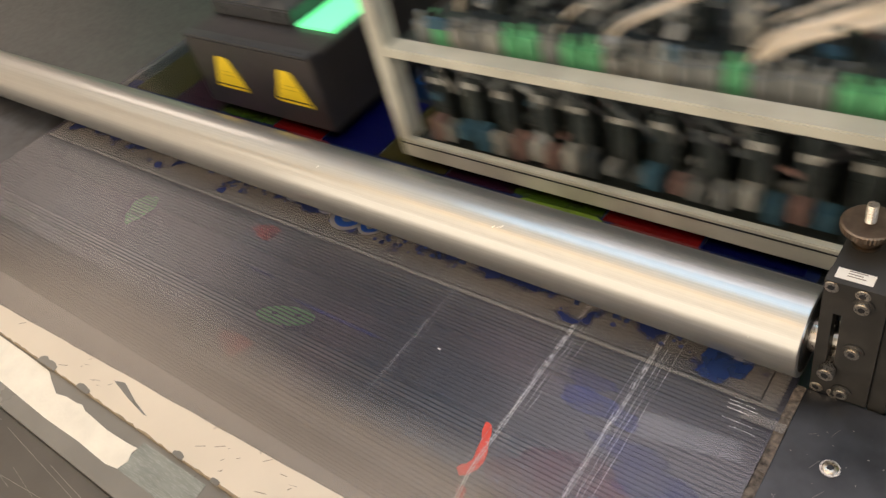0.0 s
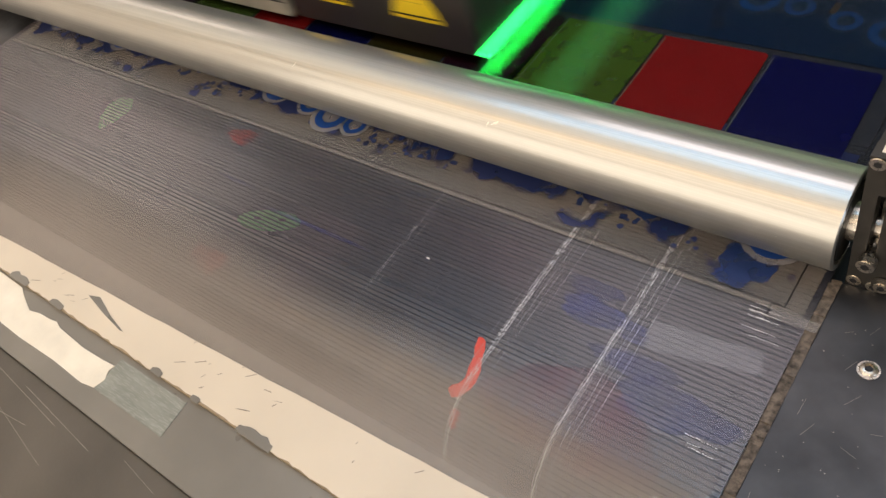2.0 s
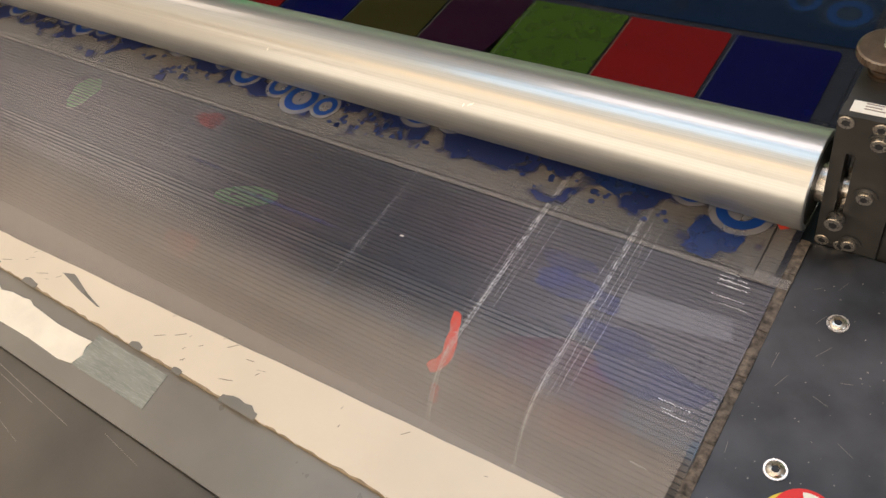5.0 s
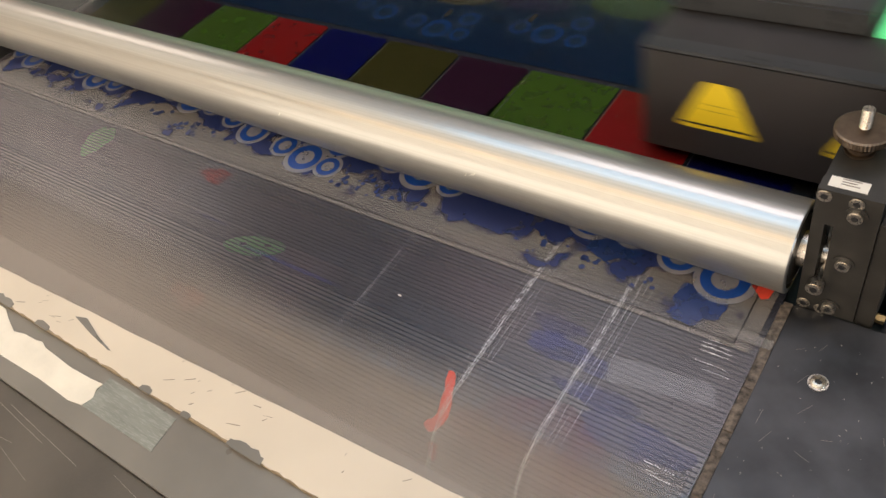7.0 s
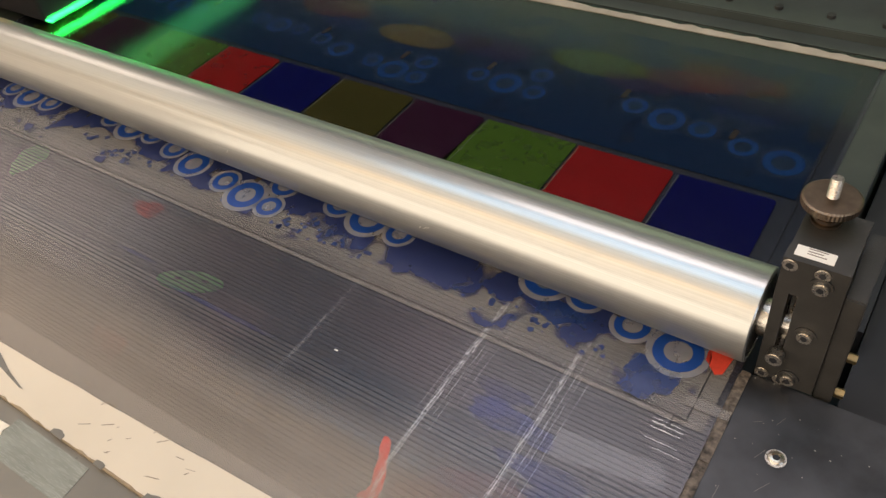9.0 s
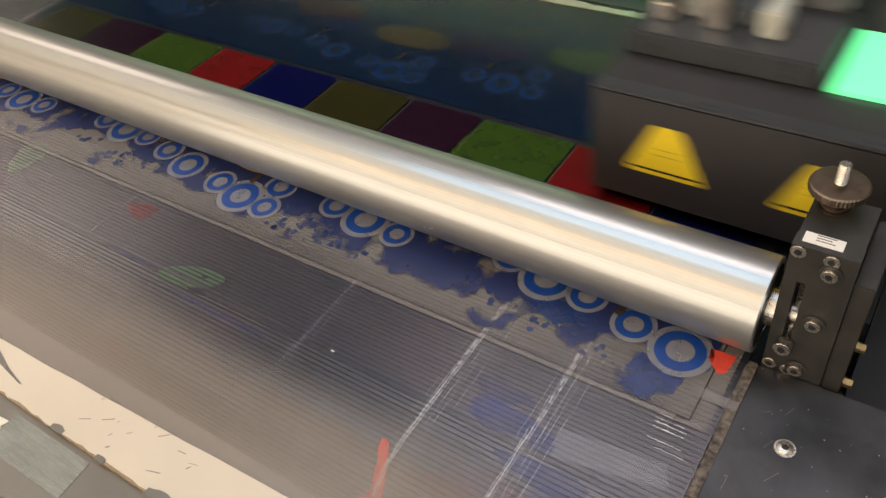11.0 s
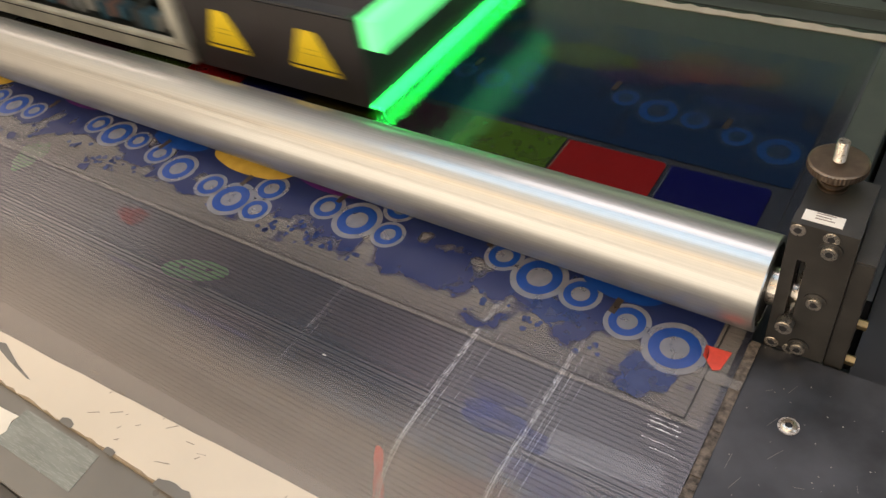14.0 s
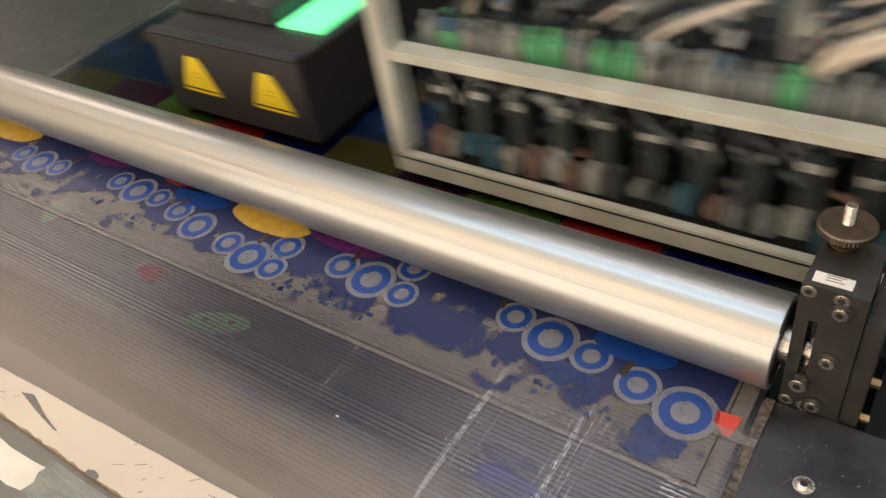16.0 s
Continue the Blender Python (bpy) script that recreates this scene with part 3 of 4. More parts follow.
def build_belt():
    belt = thing("mesh_belt", "dark fine mesh conveyor belt with red marks and worn lines", "conveyor belt")
    rb = random.Random(5)
    marks = belt_marks()
    s1 = STRIP_S0 + STRIPS * PITCH
    bm = bmesh.new()
    box(bm, X0, X1 - 0.002, s1, 1.06, 0.9970, 1.0000)
    bmesh.ops.delete(bm, geom=[f for f in bm.faces if f.normal.z < -0.5], context="FACES_ONLY")
    flat = finish("mesh_sheet", bm, M_BELT, belt)
    bm = bmesh.new()
    y = s1 + 0.0006
    while y < 0.72:
        box(bm, X0, X1 - 0.003, y, y + rb.uniform(0.0006, 0.0010), 0.9999, 1.0002)
        y += PITCH * rb.uniform(0.97, 1.03)
    finish("cross_threads", bm, M_RIB, flat, "raised dark cross threads")["kind"] = "stuff"

    def lay(parent, y0, y1, oy, oz):
        for name, label, material, h, outs in marks:
            bm = bmesh.new()
            for o in outs:
                if max(p[1] for p in o) <= y0 or min(p[1] for p in o) >= y1:
                    continue
                c = cut(o, y0, y1)
                if len(c) > 2:
                    bm.faces.new([bm.verts.new((x, y - oy, oz + h)) for x, y in c])
            if bm.faces:
                bmesh.ops.recalc_face_normals(bm, faces=bm.faces)
                for f in bm.faces:
                    if f.normal.z < 0:
                        f.normal_flip()
                finish(name, bm, material, parent, label)
            else:
                bm.free()

    lay(flat, s1, 1.06, 0, 1.0)
    for i in range(STRIPS):
        s0 = STRIP_S0 + i * PITCH
        mid = s0 + PITCH / 2
        bm = bmesh.new()
        box(bm, X0, X1 - 0.002, -PITCH / 2, PITCH / 2, -0.0012, 0)
        bmesh.ops.delete(bm, geom=[f for f in bm.faces if f.normal.z < 0.5 and abs(f.normal.x) < 0.5], context="FACES_ONLY")
        strip = finish("belt_strip", bm, M_BELT, belt)
        bm = bmesh.new()
        y = -PITCH / 2 + rb.uniform(0.0002, 0.0004)
        box(bm, X0, X1 - 0.003, y, y + rb.uniform(0.0006, 0.0010), -0.0001, 0.0002)
        finish("cross_thread", bm, M_RIB, strip)
        lay(strip, s0, s0 + PITCH, mid, 0)
        STRIP_PARTS.append((strip, mid))
    return belt, flat


M_WORN = clear_mat("worn_white", (0.70, 0.70, 0.72), 0.45, 0.85, 190, 0.44, 0.3)
M_WORNF = clear_mat("worn_faint", (0.56, 0.56, 0.60), 0.5, 0.27, 220, 0.44, 0.3)
M_REDTINT = clear_mat("purple_red_sheen", (0.30, 0.06, 0.10), 0.35, 0.22, 30, 0.5, 0.5)
M_REDDULL = clear_mat("faded_red", (0.42, 0.06, 0.05), 0.5, 0.36, 50, 0.48, 0.4)
M_PALE = clear_mat("pale_plastic", (0.5, 0.52, 0.60), 0.2, 0.17, 120)
M_STAIN = clear_mat("blue_stain", (0.03, 0.06, 0.36), 0.3, 0.26, 25, 0.5, 0.5)
M_GLINT = mat("painted_glint", (0.75, 0.75, 0.72), 0.3)
M_STAINB = clear_mat("blue_ink_stain", (0.04, 0.08, 0.38), 0.3, 0.36, 40, 0.48, 0.45)
M_REDSMEAR = clear_mat("red_smear", (0.62, 0.06, 0.04), 0.5, 0.55, 120)
BELT, BELT_FLAT = build_belt()

# ---- printed film ----
RINGS = ((-0.051, 0.564, 1.0), (-0.086, 0.571, 0.75), (-0.124, 0.580, 0.72), (-0.157, 0.582, 1.0), (-0.190, 0.590, 0.72),
         (-0.284, 0.572, 0.68), (-0.317, 0.575, 1.0), (-0.350, 0.578, 0.72), (-0.291, 0.601, 0.72), (-0.406, 0.549, 0.68), (-0.436, 0.551, 1.0),
         (-0.467, 0.557, 0.72), (-0.411, 0.576, 0.75), (-0.514, 0.562, 0.9), (-0.549, 0.571, 0.72), (-0.586, 0.577, 0.65), (-0.617, 0.576, 0.95), (-0.650, 0.580, 0.7),
         (-0.742, 0.568, 0.68), (-0.775, 0.566, 0.95), (-0.810, 0.570, 0.7), (-0.905, 0.566, 0.9), (-0.94, 0.572, 0.7))
ROW2 = 0.222


def build_film():
    film = thing("printed_film", "clear film printed with blue rings and colour swatches, under the roller", "printed film")
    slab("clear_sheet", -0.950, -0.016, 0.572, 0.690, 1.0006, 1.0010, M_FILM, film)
    slab("clear_sheet", -0.950, -0.016, 0.690, 1.06, 1.0006, 1.0010, M_FILMREAR, film)
    o = STEP * 8
    bm = bmesh.new()
    bmesh.ops.create_grid(bm, x_segments=1, y_segments=1, size=0.5, matrix=Matrix.LocRotScale((-0.485, 0.645, 1.0012), None, (0.91, 0.13, 1)))
    finish("blue_print", bm, M_INKBLUE, film, "mottled dark blue print with ragged front edge")
    bm = bmesh.new()
    bmesh.ops.create_grid(bm, x_segments=1, y_segments=1, size=0.5, matrix=Matrix.LocRotScale((-0.485, 0.89, 1.0012), None, (0.91, 0.18, 1)))
    finish("blue_print", bm, M_INKFAR, film, "uneven blue print, darkened for the rear shade")
    rf = random.Random(8)
    # Flat pale strip for the light caught by the film's curl.
    bm = bmesh.new()
    lo = torn(-0.950, -0.018, 0.5712, 0.0003, 0.02, rf)
    poly(bm, lo + [(x, 0.5738) for x, y in lo[::-1]], 1.0010, 1.0018)
    finish("curled_edge", bm, M_CURL, film, "curled front edge of the film, its highlight painted pale")
    slab("edge_line", -0.955, -0.030, 0.5753, 0.5758, 1.0010, 1.0013, M_EDGELINE, film, label="thin dark line behind the edge")
    for row in (0, 1):
        for x, y, k in RINGS:
            y2 = y + o + row * ROW2 - (0.004 if row else 0)
            bm = bmesh.new()
            r = 0.0165 * k
            disc(bm, x, y2, 1.0014, r * 1.28, r * 1.28, 40, 0.0, 1)
            disc(bm, x, y2, 1.0016, r, r, 40, 0.56, 0)
            finish("ring_motif", bm, [M_RING2, M_HALO2] if row else [M_RING, M_HALO], film)
        for x, y, a, b, mm in ((-0.452, 0.601, 0.048, 0.020, M_DISCY), (-0.366, 0.612, 0.05, 0.02, M_DISCP), (-0.10, 0.60, 0.03, 0.014, M_RING), (-0.25, 0.625, 0.05, 0.02, M_DISCG),
                               (-0.58, 0.62, 0.05, 0.022, M_DISCR), (-0.70, 0.615, 0.05, 0.022, M_DISCP), (-0.87, 0.60, 0.05, 0.022, M_DISCY), (-0.545, 0.595, 0.035, 0.013, M_RING), (-0.16, 0.628, 0.045, 0.016, M_DISCR)):
            bm = bmesh.new()
            disc(bm, x, y + o + row * ROW2 + (0.012 if row else 0), 1.00145, a, b, 40, wob=0.02)
            finish("colour_disc", bm, FAINT[mm.name] if row else mm, film)
        for x, y in ((-0.098, 0.580), (-0.205, 0.600), (-0.345, 0.592), (-0.44, 0.575), (-0.555, 0.583), (-0.73, 0.585)):
            bm = bmesh.new()
            poly(bm, [(x - 0.003, y + o + row * ROW2 - 0.006), (x + 0.002, y + o + row * ROW2 - 0.007), (x + 0.003, y + o + row * ROW2 + 0.007), (x - 0.002, y + o + row * ROW2 + 0.008)], 1.0017, 1.0018)
            finish("brown_stem", bm, M_BROWN, film)
    # ink drops near the ragged front edge
    bm = bmesh.new()
    for i in range(130):
        x = rf.choice((rf.gauss(-0.14, 0.02), rf.gauss(-0.36, 0.03), rf.uniform(-0.9, -0.05), rf.gauss(-0.60, 0.03)))
        y = 0.545 + o - 0.012 + abs(rf.gauss(0, 0.014))
        r = rf.uniform(0.0006, 0.0026)
        disc(bm, x, y, 1.00135, r * 1.1, r, 12, wob=0.12)
    finish("ink_spatter", bm, M_INKSPOT, film, "scattered dark blue ink drops")["kind"] = "stuff"
    # blue blot under the corner rings
    for cx, cy, a, b in ((-0.060, 0.536, 0.017, 0.016), (-0.135, 0.560, 0.022, 0.010)):
        bm = bmesh.new()
        disc(bm, cx, cy + o, 1.00125, a, b, 40, wob=0.16)
        finish("blue_blot", bm, M_INKSPOT, film, "ragged blue blot")
    # swatches
    edges = [-0.039, -0.121, -0.210, -0.302, -0.383, -0.474, -0.559, -0.640, -0.735, -0.83, -0.92, -1.01, -1.10]
    cols = ("blue", "red", "green", "purple", "olive", "blue", "red", "green", "purple", "olive", "blue", "red")
    for i, c in enumerate(cols[:10]):
        xa, xb = edges[i] - 0.0010, edges[i + 1] + 0.0012
        pts = [(xb, 0.695), (xa, 0.695), (xa - 0.001, 0.790), (xa - 0.004, 0.793), (xb, 0.792)]
        if c == "green":
            pts = [(xb - 0.012, 0.699), (xb + 0.02, 0.695), (xa, 0.697), (xa, 0.793), (xb, 0.792), (xb - 0.006, 0.73), (xb - 0.010, 0.708)]
        bm = bmesh.new()
        poly(bm, pts, 1.0011, 1.0018)
        finish("colour_swatch", bm, SWATCH[c], film, c + " solid ink swatch")
        bm = bmesh.new()
        poly(bm, [(xb + 0.0005, 0.70), (xb + 0.0013, 0.70), (xb + 0.0016, 0.790), (xb + 0.0008, 0.790)], 1.0018, 1.0020)
        finish("swatch_edge_line", bm, SWATCH_LINE, film)
    bm = bmesh.new()
    bm.faces.new([bm.verts.new(p) for p in ((-0.950, 0.690, 1.0023), (-0.016, 0.690, 1.0023), (-0.016, 1.06, 1.0023), (-0.950, 1.06, 1.0023))])
    finish("gloss_layer", bm, M_GLOSS, film, "glossy clear face of the film")
    # registration lines and tape
    for x0, x1, y0, y1 in ((-0.0275, -0.0268, 0.575, 1.0), (-0.035, -0.0268, 0.5745, 0.5752), (-0.0352, -0.0346, 0.566, 0.5752)):
        slab("register_line", x0, x1, y0, y1, 1.0010, 1.0013, M_LINE, film)
    bm = bmesh.new()
    poly(bm, [(-0.0345, 0.6325), (-0.0185, 0.6335), (-0.0205, 0.618), (-0.0245, 0.6155), (-0.0335, 0.624)], 1.0010, 1.0014)
    finish("red_tape", bm, M_REDTAPE, film, "scrap of red tape")
    # far garbled print beyond the swatches
    for x, y, a, b, mm in ((-0.13, 0.905, 0.05, 0.022, FAINT[M_DISCR.name]), (-0.10, 0.875, 0.05, 0.012, M_DARKINK), (-0.55, 0.94, 0.09, 0.02, M_DARKINK), (-0.2, 0.87, 0.04, 0.013, FAINT[M_DISCP.name])):
        bm = bmesh.new()
        disc(bm, x, y + 0.03, 1.0015, a, b, 40, wob=0.12)
        finish("colour_disc", bm, mm, film)
    for i in range(14):
        slab("unread_text_bar", -0.135 + 0.0022 * i, -0.115 + 0.004 * i, 0.862 + 0.0035 * (i % 7), 0.8632 + 0.0035 * (i % 7), 1.0016, 1.0018, M_HALO2, film)
    return film


# Dimmer copies of the inks for the rear row; its shade is in them.
M_RING2 = clear_mat("ring_blue_shaded", (0.006, 0.05, 0.17), 0.25, 0.75, 90)
M_HALO2 = clear_mat("halo_shaded", (0.10, 0.12, 0.14), 0.3, 0.16, 90)
FAINT = {m.name: clear_mat(m.name + "_shaded", tuple(c * 0.6 for c in m.node_tree.nodes["Principled BSDF"].inputs[0].default_value[:3]), 0.25, 0.24, 60) for m in (M_DISCY, M_DISCP, M_DISCR, M_DISCG, M_RING)}
M_CURL = clear_mat("curl_highlight", (0.5, 0.46, 0.42), 0.2, 0.13, 60)
M_EDGELINE = clear_mat("faint_dark_line", (0.02, 0.018, 0.018), 0.4, 0.40, 60)
M_INKSPOT = clear_mat("blue_ink_spot", (0.012, 0.034, 0.135), 0.3, 0.78, 90)
M_DARKINK = clear_mat("dark_ink", (0.008, 0.014, 0.05), 0.3, 0.7, 50)
SWATCH_LINE = clear_mat("swatch_edge", (0.25, 0.27, 0.16), 0.3, 0.5, 90)
FILM = build_film()

# ---- roller ----
RY, RR = 0.618, 0.0315
roller = thing("pinch_roller", "polished aluminium pinch roller lying across the film", "roller", at=(-0.0105, RY, 1.0025 + RR))
bm = bmesh.new()
L = 1.62
seg = 96
ringsx = [(-L, 0), (-L, RR - 0.0006), (-L + 0.0006, RR), (-0.0008, RR), (0, RR - 0.0007), (0, RR - 0.004), (-0.006, RR - 0.0045), (-0.006, 0)]
vs = []
for x, r in ringsx:
    vs.append([bm.verts.new((x, r * math.cos(2 * math.pi * i / seg), r * math.sin(2 * math.pi * i / seg))) for i in range(seg)] if r else [bm.verts.new((x, 0, 0))])
for a, b in zip(vs, vs[1:]):
    for i in range(seg):
        j = (i + 1) % seg
        if len(a) == 1:
            bm.faces.new((a[0], b[j], b[i]))
        elif len(b) == 1:
            bm.faces.new((a[i], a[j], b[0]))
        else:
            bm.faces.new((a[i], a[j], b[j], b[i]))
bmesh.ops.recalc_face_normals(bm, faces=bm.faces)
smooth(finish("tube", bm, M_STEEL, roller, "brushed aluminium tube"), 30)
bm = bmesh.new()
cyl(bm, (-0.006, 0, 0), (1, 0, 0), RR - 0.006, 0.006, 48)
finish("end_plug", bm, M_BLACK, roller, "black end plug", 0.001)
bm = bmesh.new()
cyl(bm, (0, 0, 0), (1, 0, 0), 0.012, 0.012, 32)
finish("bearing", bm, M_SCREW, roller, "steel bearing collar", 0.0008)
bm = bmesh.new()
cyl(bm, (0.0, 0, 0), (1, 0, 0), 0.006, 0.03, 24)
finish("shaft", bm, M_SCREW, roller)
bm = bmesh.new()
for x, a, ln in ((-0.235, 55, 0.003), (-0.232, 57, 0.0022), (-0.239, 53, 0.0016), (-0.032, 20, 0.004), (-0.44, 60, 0.002)):
    y, z = -RR * math.cos(radians(a)) * 1.003, RR * math.sin(radians(a)) * 1.003
    bm.faces.new([bm.verts.new(p) for p in ((x, y, z), (x + 0.0005, y, z), (x + ln + 0.0005, y + 0.002, z + 0.0014), (x + ln, y + 0.002, z + 0.0014))])
finish("nick", bm, M_WHITE, roller, "small bright nicks")
ROLLER_TURN = pose(0, 0, 0, 0, 0, 0.0)


M_BRASSB = mat("dull_brass", (0.32, 0.25, 0.14), 0.4, 1.0)
# ---- roller bracket ----
br = thing("roller_bracket", "black adjustable roller bracket with knurled knob and steel screws", "bracket", at=(0, 0, 0))
bm = bmesh.new()
PX0, PX1, PZ0, PZ1 = -0.0042, 0.0305, 1.0, 1.1045
# front plate with its slot left open
for a in ((PX0, 0.0030, PZ0, PZ1), (0.0080, PX1, PZ0, PZ1), (0.0030, 0.0080, PZ0, 1.024), (0.0030, 0.0080, 1.078, PZ1)):
    box(bm, a[0], a[1], 0.600, 0.611, a[2], a[3])
finish("front_plate", bm, M_BLACK, br, "black slotted front plate")
# Black slab in place of the slot's unlit depth.
slab("slot_back", 0.0, 0.011, 0.630, 0.640, 1.01, 1.085, M_DARK, br)
bm = bmesh.new()
box(bm, PX0 + 0.0005, PX1 - 0.0005, 0.611, 0.648, PZ1 - 0.018, PZ1 - 0.0004)
box(bm, 0.012, PX1 - 0.0005, 0.611, 0.648, PZ0, PZ1 - 0.018)
box(bm, PX0 + 0.0005, 0.012, 0.640, 0.648, PZ0, PZ1 - 0.018)
finish("block", bm, M_BLACK, br)
slab("side_cheek", PX1 + 0.0004, PX1 + 0.0110, 0.602, 0.660, PZ0 - 0.004, PZ1 - 0.018, M_BLACK, br, 0.0008, "lower black side cheek")
# Dark strip painted in for the shade under the bracket's foot.
slab("foot_gap_shade", 0.004, 0.018, 0.5995, 0.602, 0.9995, 1.0025, M_DARK, br)


def cap_screw(x, z, y=0.600, r=0.0043, h=0.0035, washer=False, parent=br):
    bm = bmesh.new()
    cyl(bm, (x, y, z), (0, -1, 0), r, h, 24)
    # Black hexagon, standing for the shade in the screw's socket.
    s = finish("cap_screw", bm, M_SCREW, parent, "steel hex socket screw", 0.0005)
    bm = bmesh.new()
    cyl(bm, (x, y - h + 0.0012, z), (0, -1, 0), r * 0.5, 0.00125, 6)
    finish("hex_socket", bm, M_DARK, s)
    if washer:
        bm = bmesh.new()
        cyl(bm, (x, y, z), (0, -1, 0), r * 1.45, 0.0012, 24)
        finish("washer", bm, M_BLACK, s)
    return s


for x, z, hh, w in ((0.0, 1.100, 0.001, 0), (0.0172, 1.0995, 0.001, 0), (0.0182, 1.0915, 0.004, 1), (0.0175, 1.0505, 0.004, 1), (0.0, 1.0045, 0.001, 0), (0.0153, 1.0085, 0.004, 1), (0.0108, 1.0035, 0.001, 0)):
    cap_screw(x, z, h=hh, washer=bool(w))
bm = bmesh.new()
cyl(bm, (0.0055, 0.615, 1.028), (0, -1, 0), 0.0032, 0.016, 20)
finish("slot_post", bm, M_SCREW, br)
cap_screw(0.0055, 1.028, y=0.599, r=0.0050, h=0.007)
bm = bmesh.new()
cyl(bm, (0.0055, 0.622, 1.03), (0, 0, 1), 0.0026, 0.06, 16)
finish("lift_rod", bm, M_SCREW, br)
# knob
KX, KY = 0.0072, 0.638
bm = bmesh.new()
cyl(bm, (KX, KY, 1.1045), (0, 0, 1), 0.0066, 0.012, 36)
cyl(bm, (KX, KY, 1.1075), (0, 0, 1), 0.0078, 0.0018, 36)
cyl(bm, (KX, KY, 1.1045), (0, 0, 1), 0.0084, 0.0015, 36)
finish("collar", bm, M_BRASS, br, "dark steel collar")
bm = bmesh.new()
n = 96
prof = ((0.0, 1.1165), (0.0148, 1.1165), (0.0156, 1.1173), (0.0156, 1.1212), (0.0147, 1.1219), (0.0, 1.1221))
rows = []
for r, z in prof:
    rows.append([bm.verts.new((KX + (r + (0.00035 if i % 2 and r > 0.0152 else 0)) * math.cos(2 * math.pi * i / n), KY + (r + (0.00035 if i % 2 and r > 0.0152 else 0)) * math.sin(2 * math.pi * i / n), z)) for i in range(n)] if r else [bm.verts.new((KX, KY, z))])
for a, b in zip(rows, rows[1:]):
    for i in range(n):
        j = (i + 1) % n
        if len(a) == 1:
            bm.faces.new((a[0], b[j], b[i]))
        elif len(b) == 1:
            bm.faces.new((a[i], a[j], b[0]))
        else:
            bm.faces.new((a[i], a[j], b[j], b[i]))
bmesh.ops.recalc_face_normals(bm, faces=bm.faces)
finish("knurled_knob", bm, M_BRASS, br, "brown knurled adjusting knob")
bm = bmesh.new()
z = 1.1218
while z < 1.1345:
    cyl(bm, (KX, KY, z), (0, 0, 1), 0.0029, 0.0006, 20, 0.0034)
    cyl(bm, (KX, KY, z + 0.0006), (0, 0, 1), 0.0034, 0.0006, 20, 0.0029)
    z += 0.0012
finish("threaded_stud", bm, M_SCREW, br, "steel threaded stud")
bm = bmesh.new()
box(bm, -0.0002, 0.0205, 0.6040, 0.6125, 1.1043, 1.1048)
lab = finish("label", bm, M_WHITE, br, "small white label")
for i in range(3):
    slab("unread_text_bar", 0.006, 0.016 - 0.002 * (i % 2), 0.6110 - 0.0021 * i, 0.6117 - 0.0021 * i, 1.1048, 1.1050, M_INKTEXT, lab)
for x, z in ((0.0415, 1.014), (0.0415, 1.032)):
    bm = bmesh.new()
    cyl(bm, (x, 0.608 if z < 1.02 else 0.622, z - 0.012), (1, 0, 0), 0.0034, 0.0055, 6)
    finish("side_bolt", bm, M_BRASSB, br, "hex side bolt", 0.0004)

# ---- far beam ----
beam = thing("rear_beam", "dark rear beam with bolts behind the bed", "machine beam")
slab("beam", -2.1, 0.62, 1.012, 1.10, 0.95, 1.012, M_BEAM, beam, 0.001)
slab("upper_beam", -2.1, 0.62, 1.10, 1.5, 0.95, 1.05, M_BEAM, beam, 0.002)
for i in range(30):
    bm = bmesh.new()
    x = -0.027 - 0.0495 * i
    cyl(bm, (x, 1.033, 1.012), (0, 0, 1), 0.0042, 0.003, 16)
    finish("rail_bolt", bm, M_BLACK, beam)
bm = bmesh.new()
a, b = torn(-1.9, -0.013, 0.986, 0.0022, 0.008, RW), torn(-1.9, -0.013, 0.9755, 0.0008, 0.02, RW)
poly(bm, b + a[::-1], 1.0022, 1.0032)
finish("torn_tape", bm, mat("old_cream_tape", (0.34, 0.29, 0.22), 0.6, 0, 0.2, 30), beam, "torn cream masking tape")
slab("rear_lip", -1.9, -0.013, 0.992, 1.0118, 0.99, 1.003, M_BEAM, beam)
# Unseen hood, added to hold back light and give the film its green sheen.
hood = thing("unseen_light_hood", "unseen dark hood, added to shape light and reflections at the rear", "machine hood")
slab("upper_back_panel", -2.16, 0.68, 1.62, 1.66, 1.50, 1.75, M_BEAM, hood)
slab("back_panel", -2.16, 0.68, 1.62, 1.66, 0.0, 1.498, M_HOODBACK, hood, label="pale green-grey panel, added for the rear film to reflect")
slab("top_panel", -2.16, 0.68, 1.32, 1.66, 1.752, 1.772, M_BEAM, hood)
slab("front_lip", -2.16, 0.68, 1.312, 1.3198, 1.748, 1.780, M_FASCIA, hood, 0.003, "light grey lip of the unseen hood")
slab("side_panel", -2.20, -2.162, 1.32, 1.66, 0.0, 1.772, M_HOOD, hood)
slab("side_panel", 0.682, 0.72, 1.32, 1.66, 0.0, 1.772, M_HOOD, hood)


# ---- carriage ----
CY, CZ = 0.700, 1.0125
car = thing("print_carriage", "print carriage with two lamp boxes and an open head rack", "print carriage", at=(0, 0, 0))


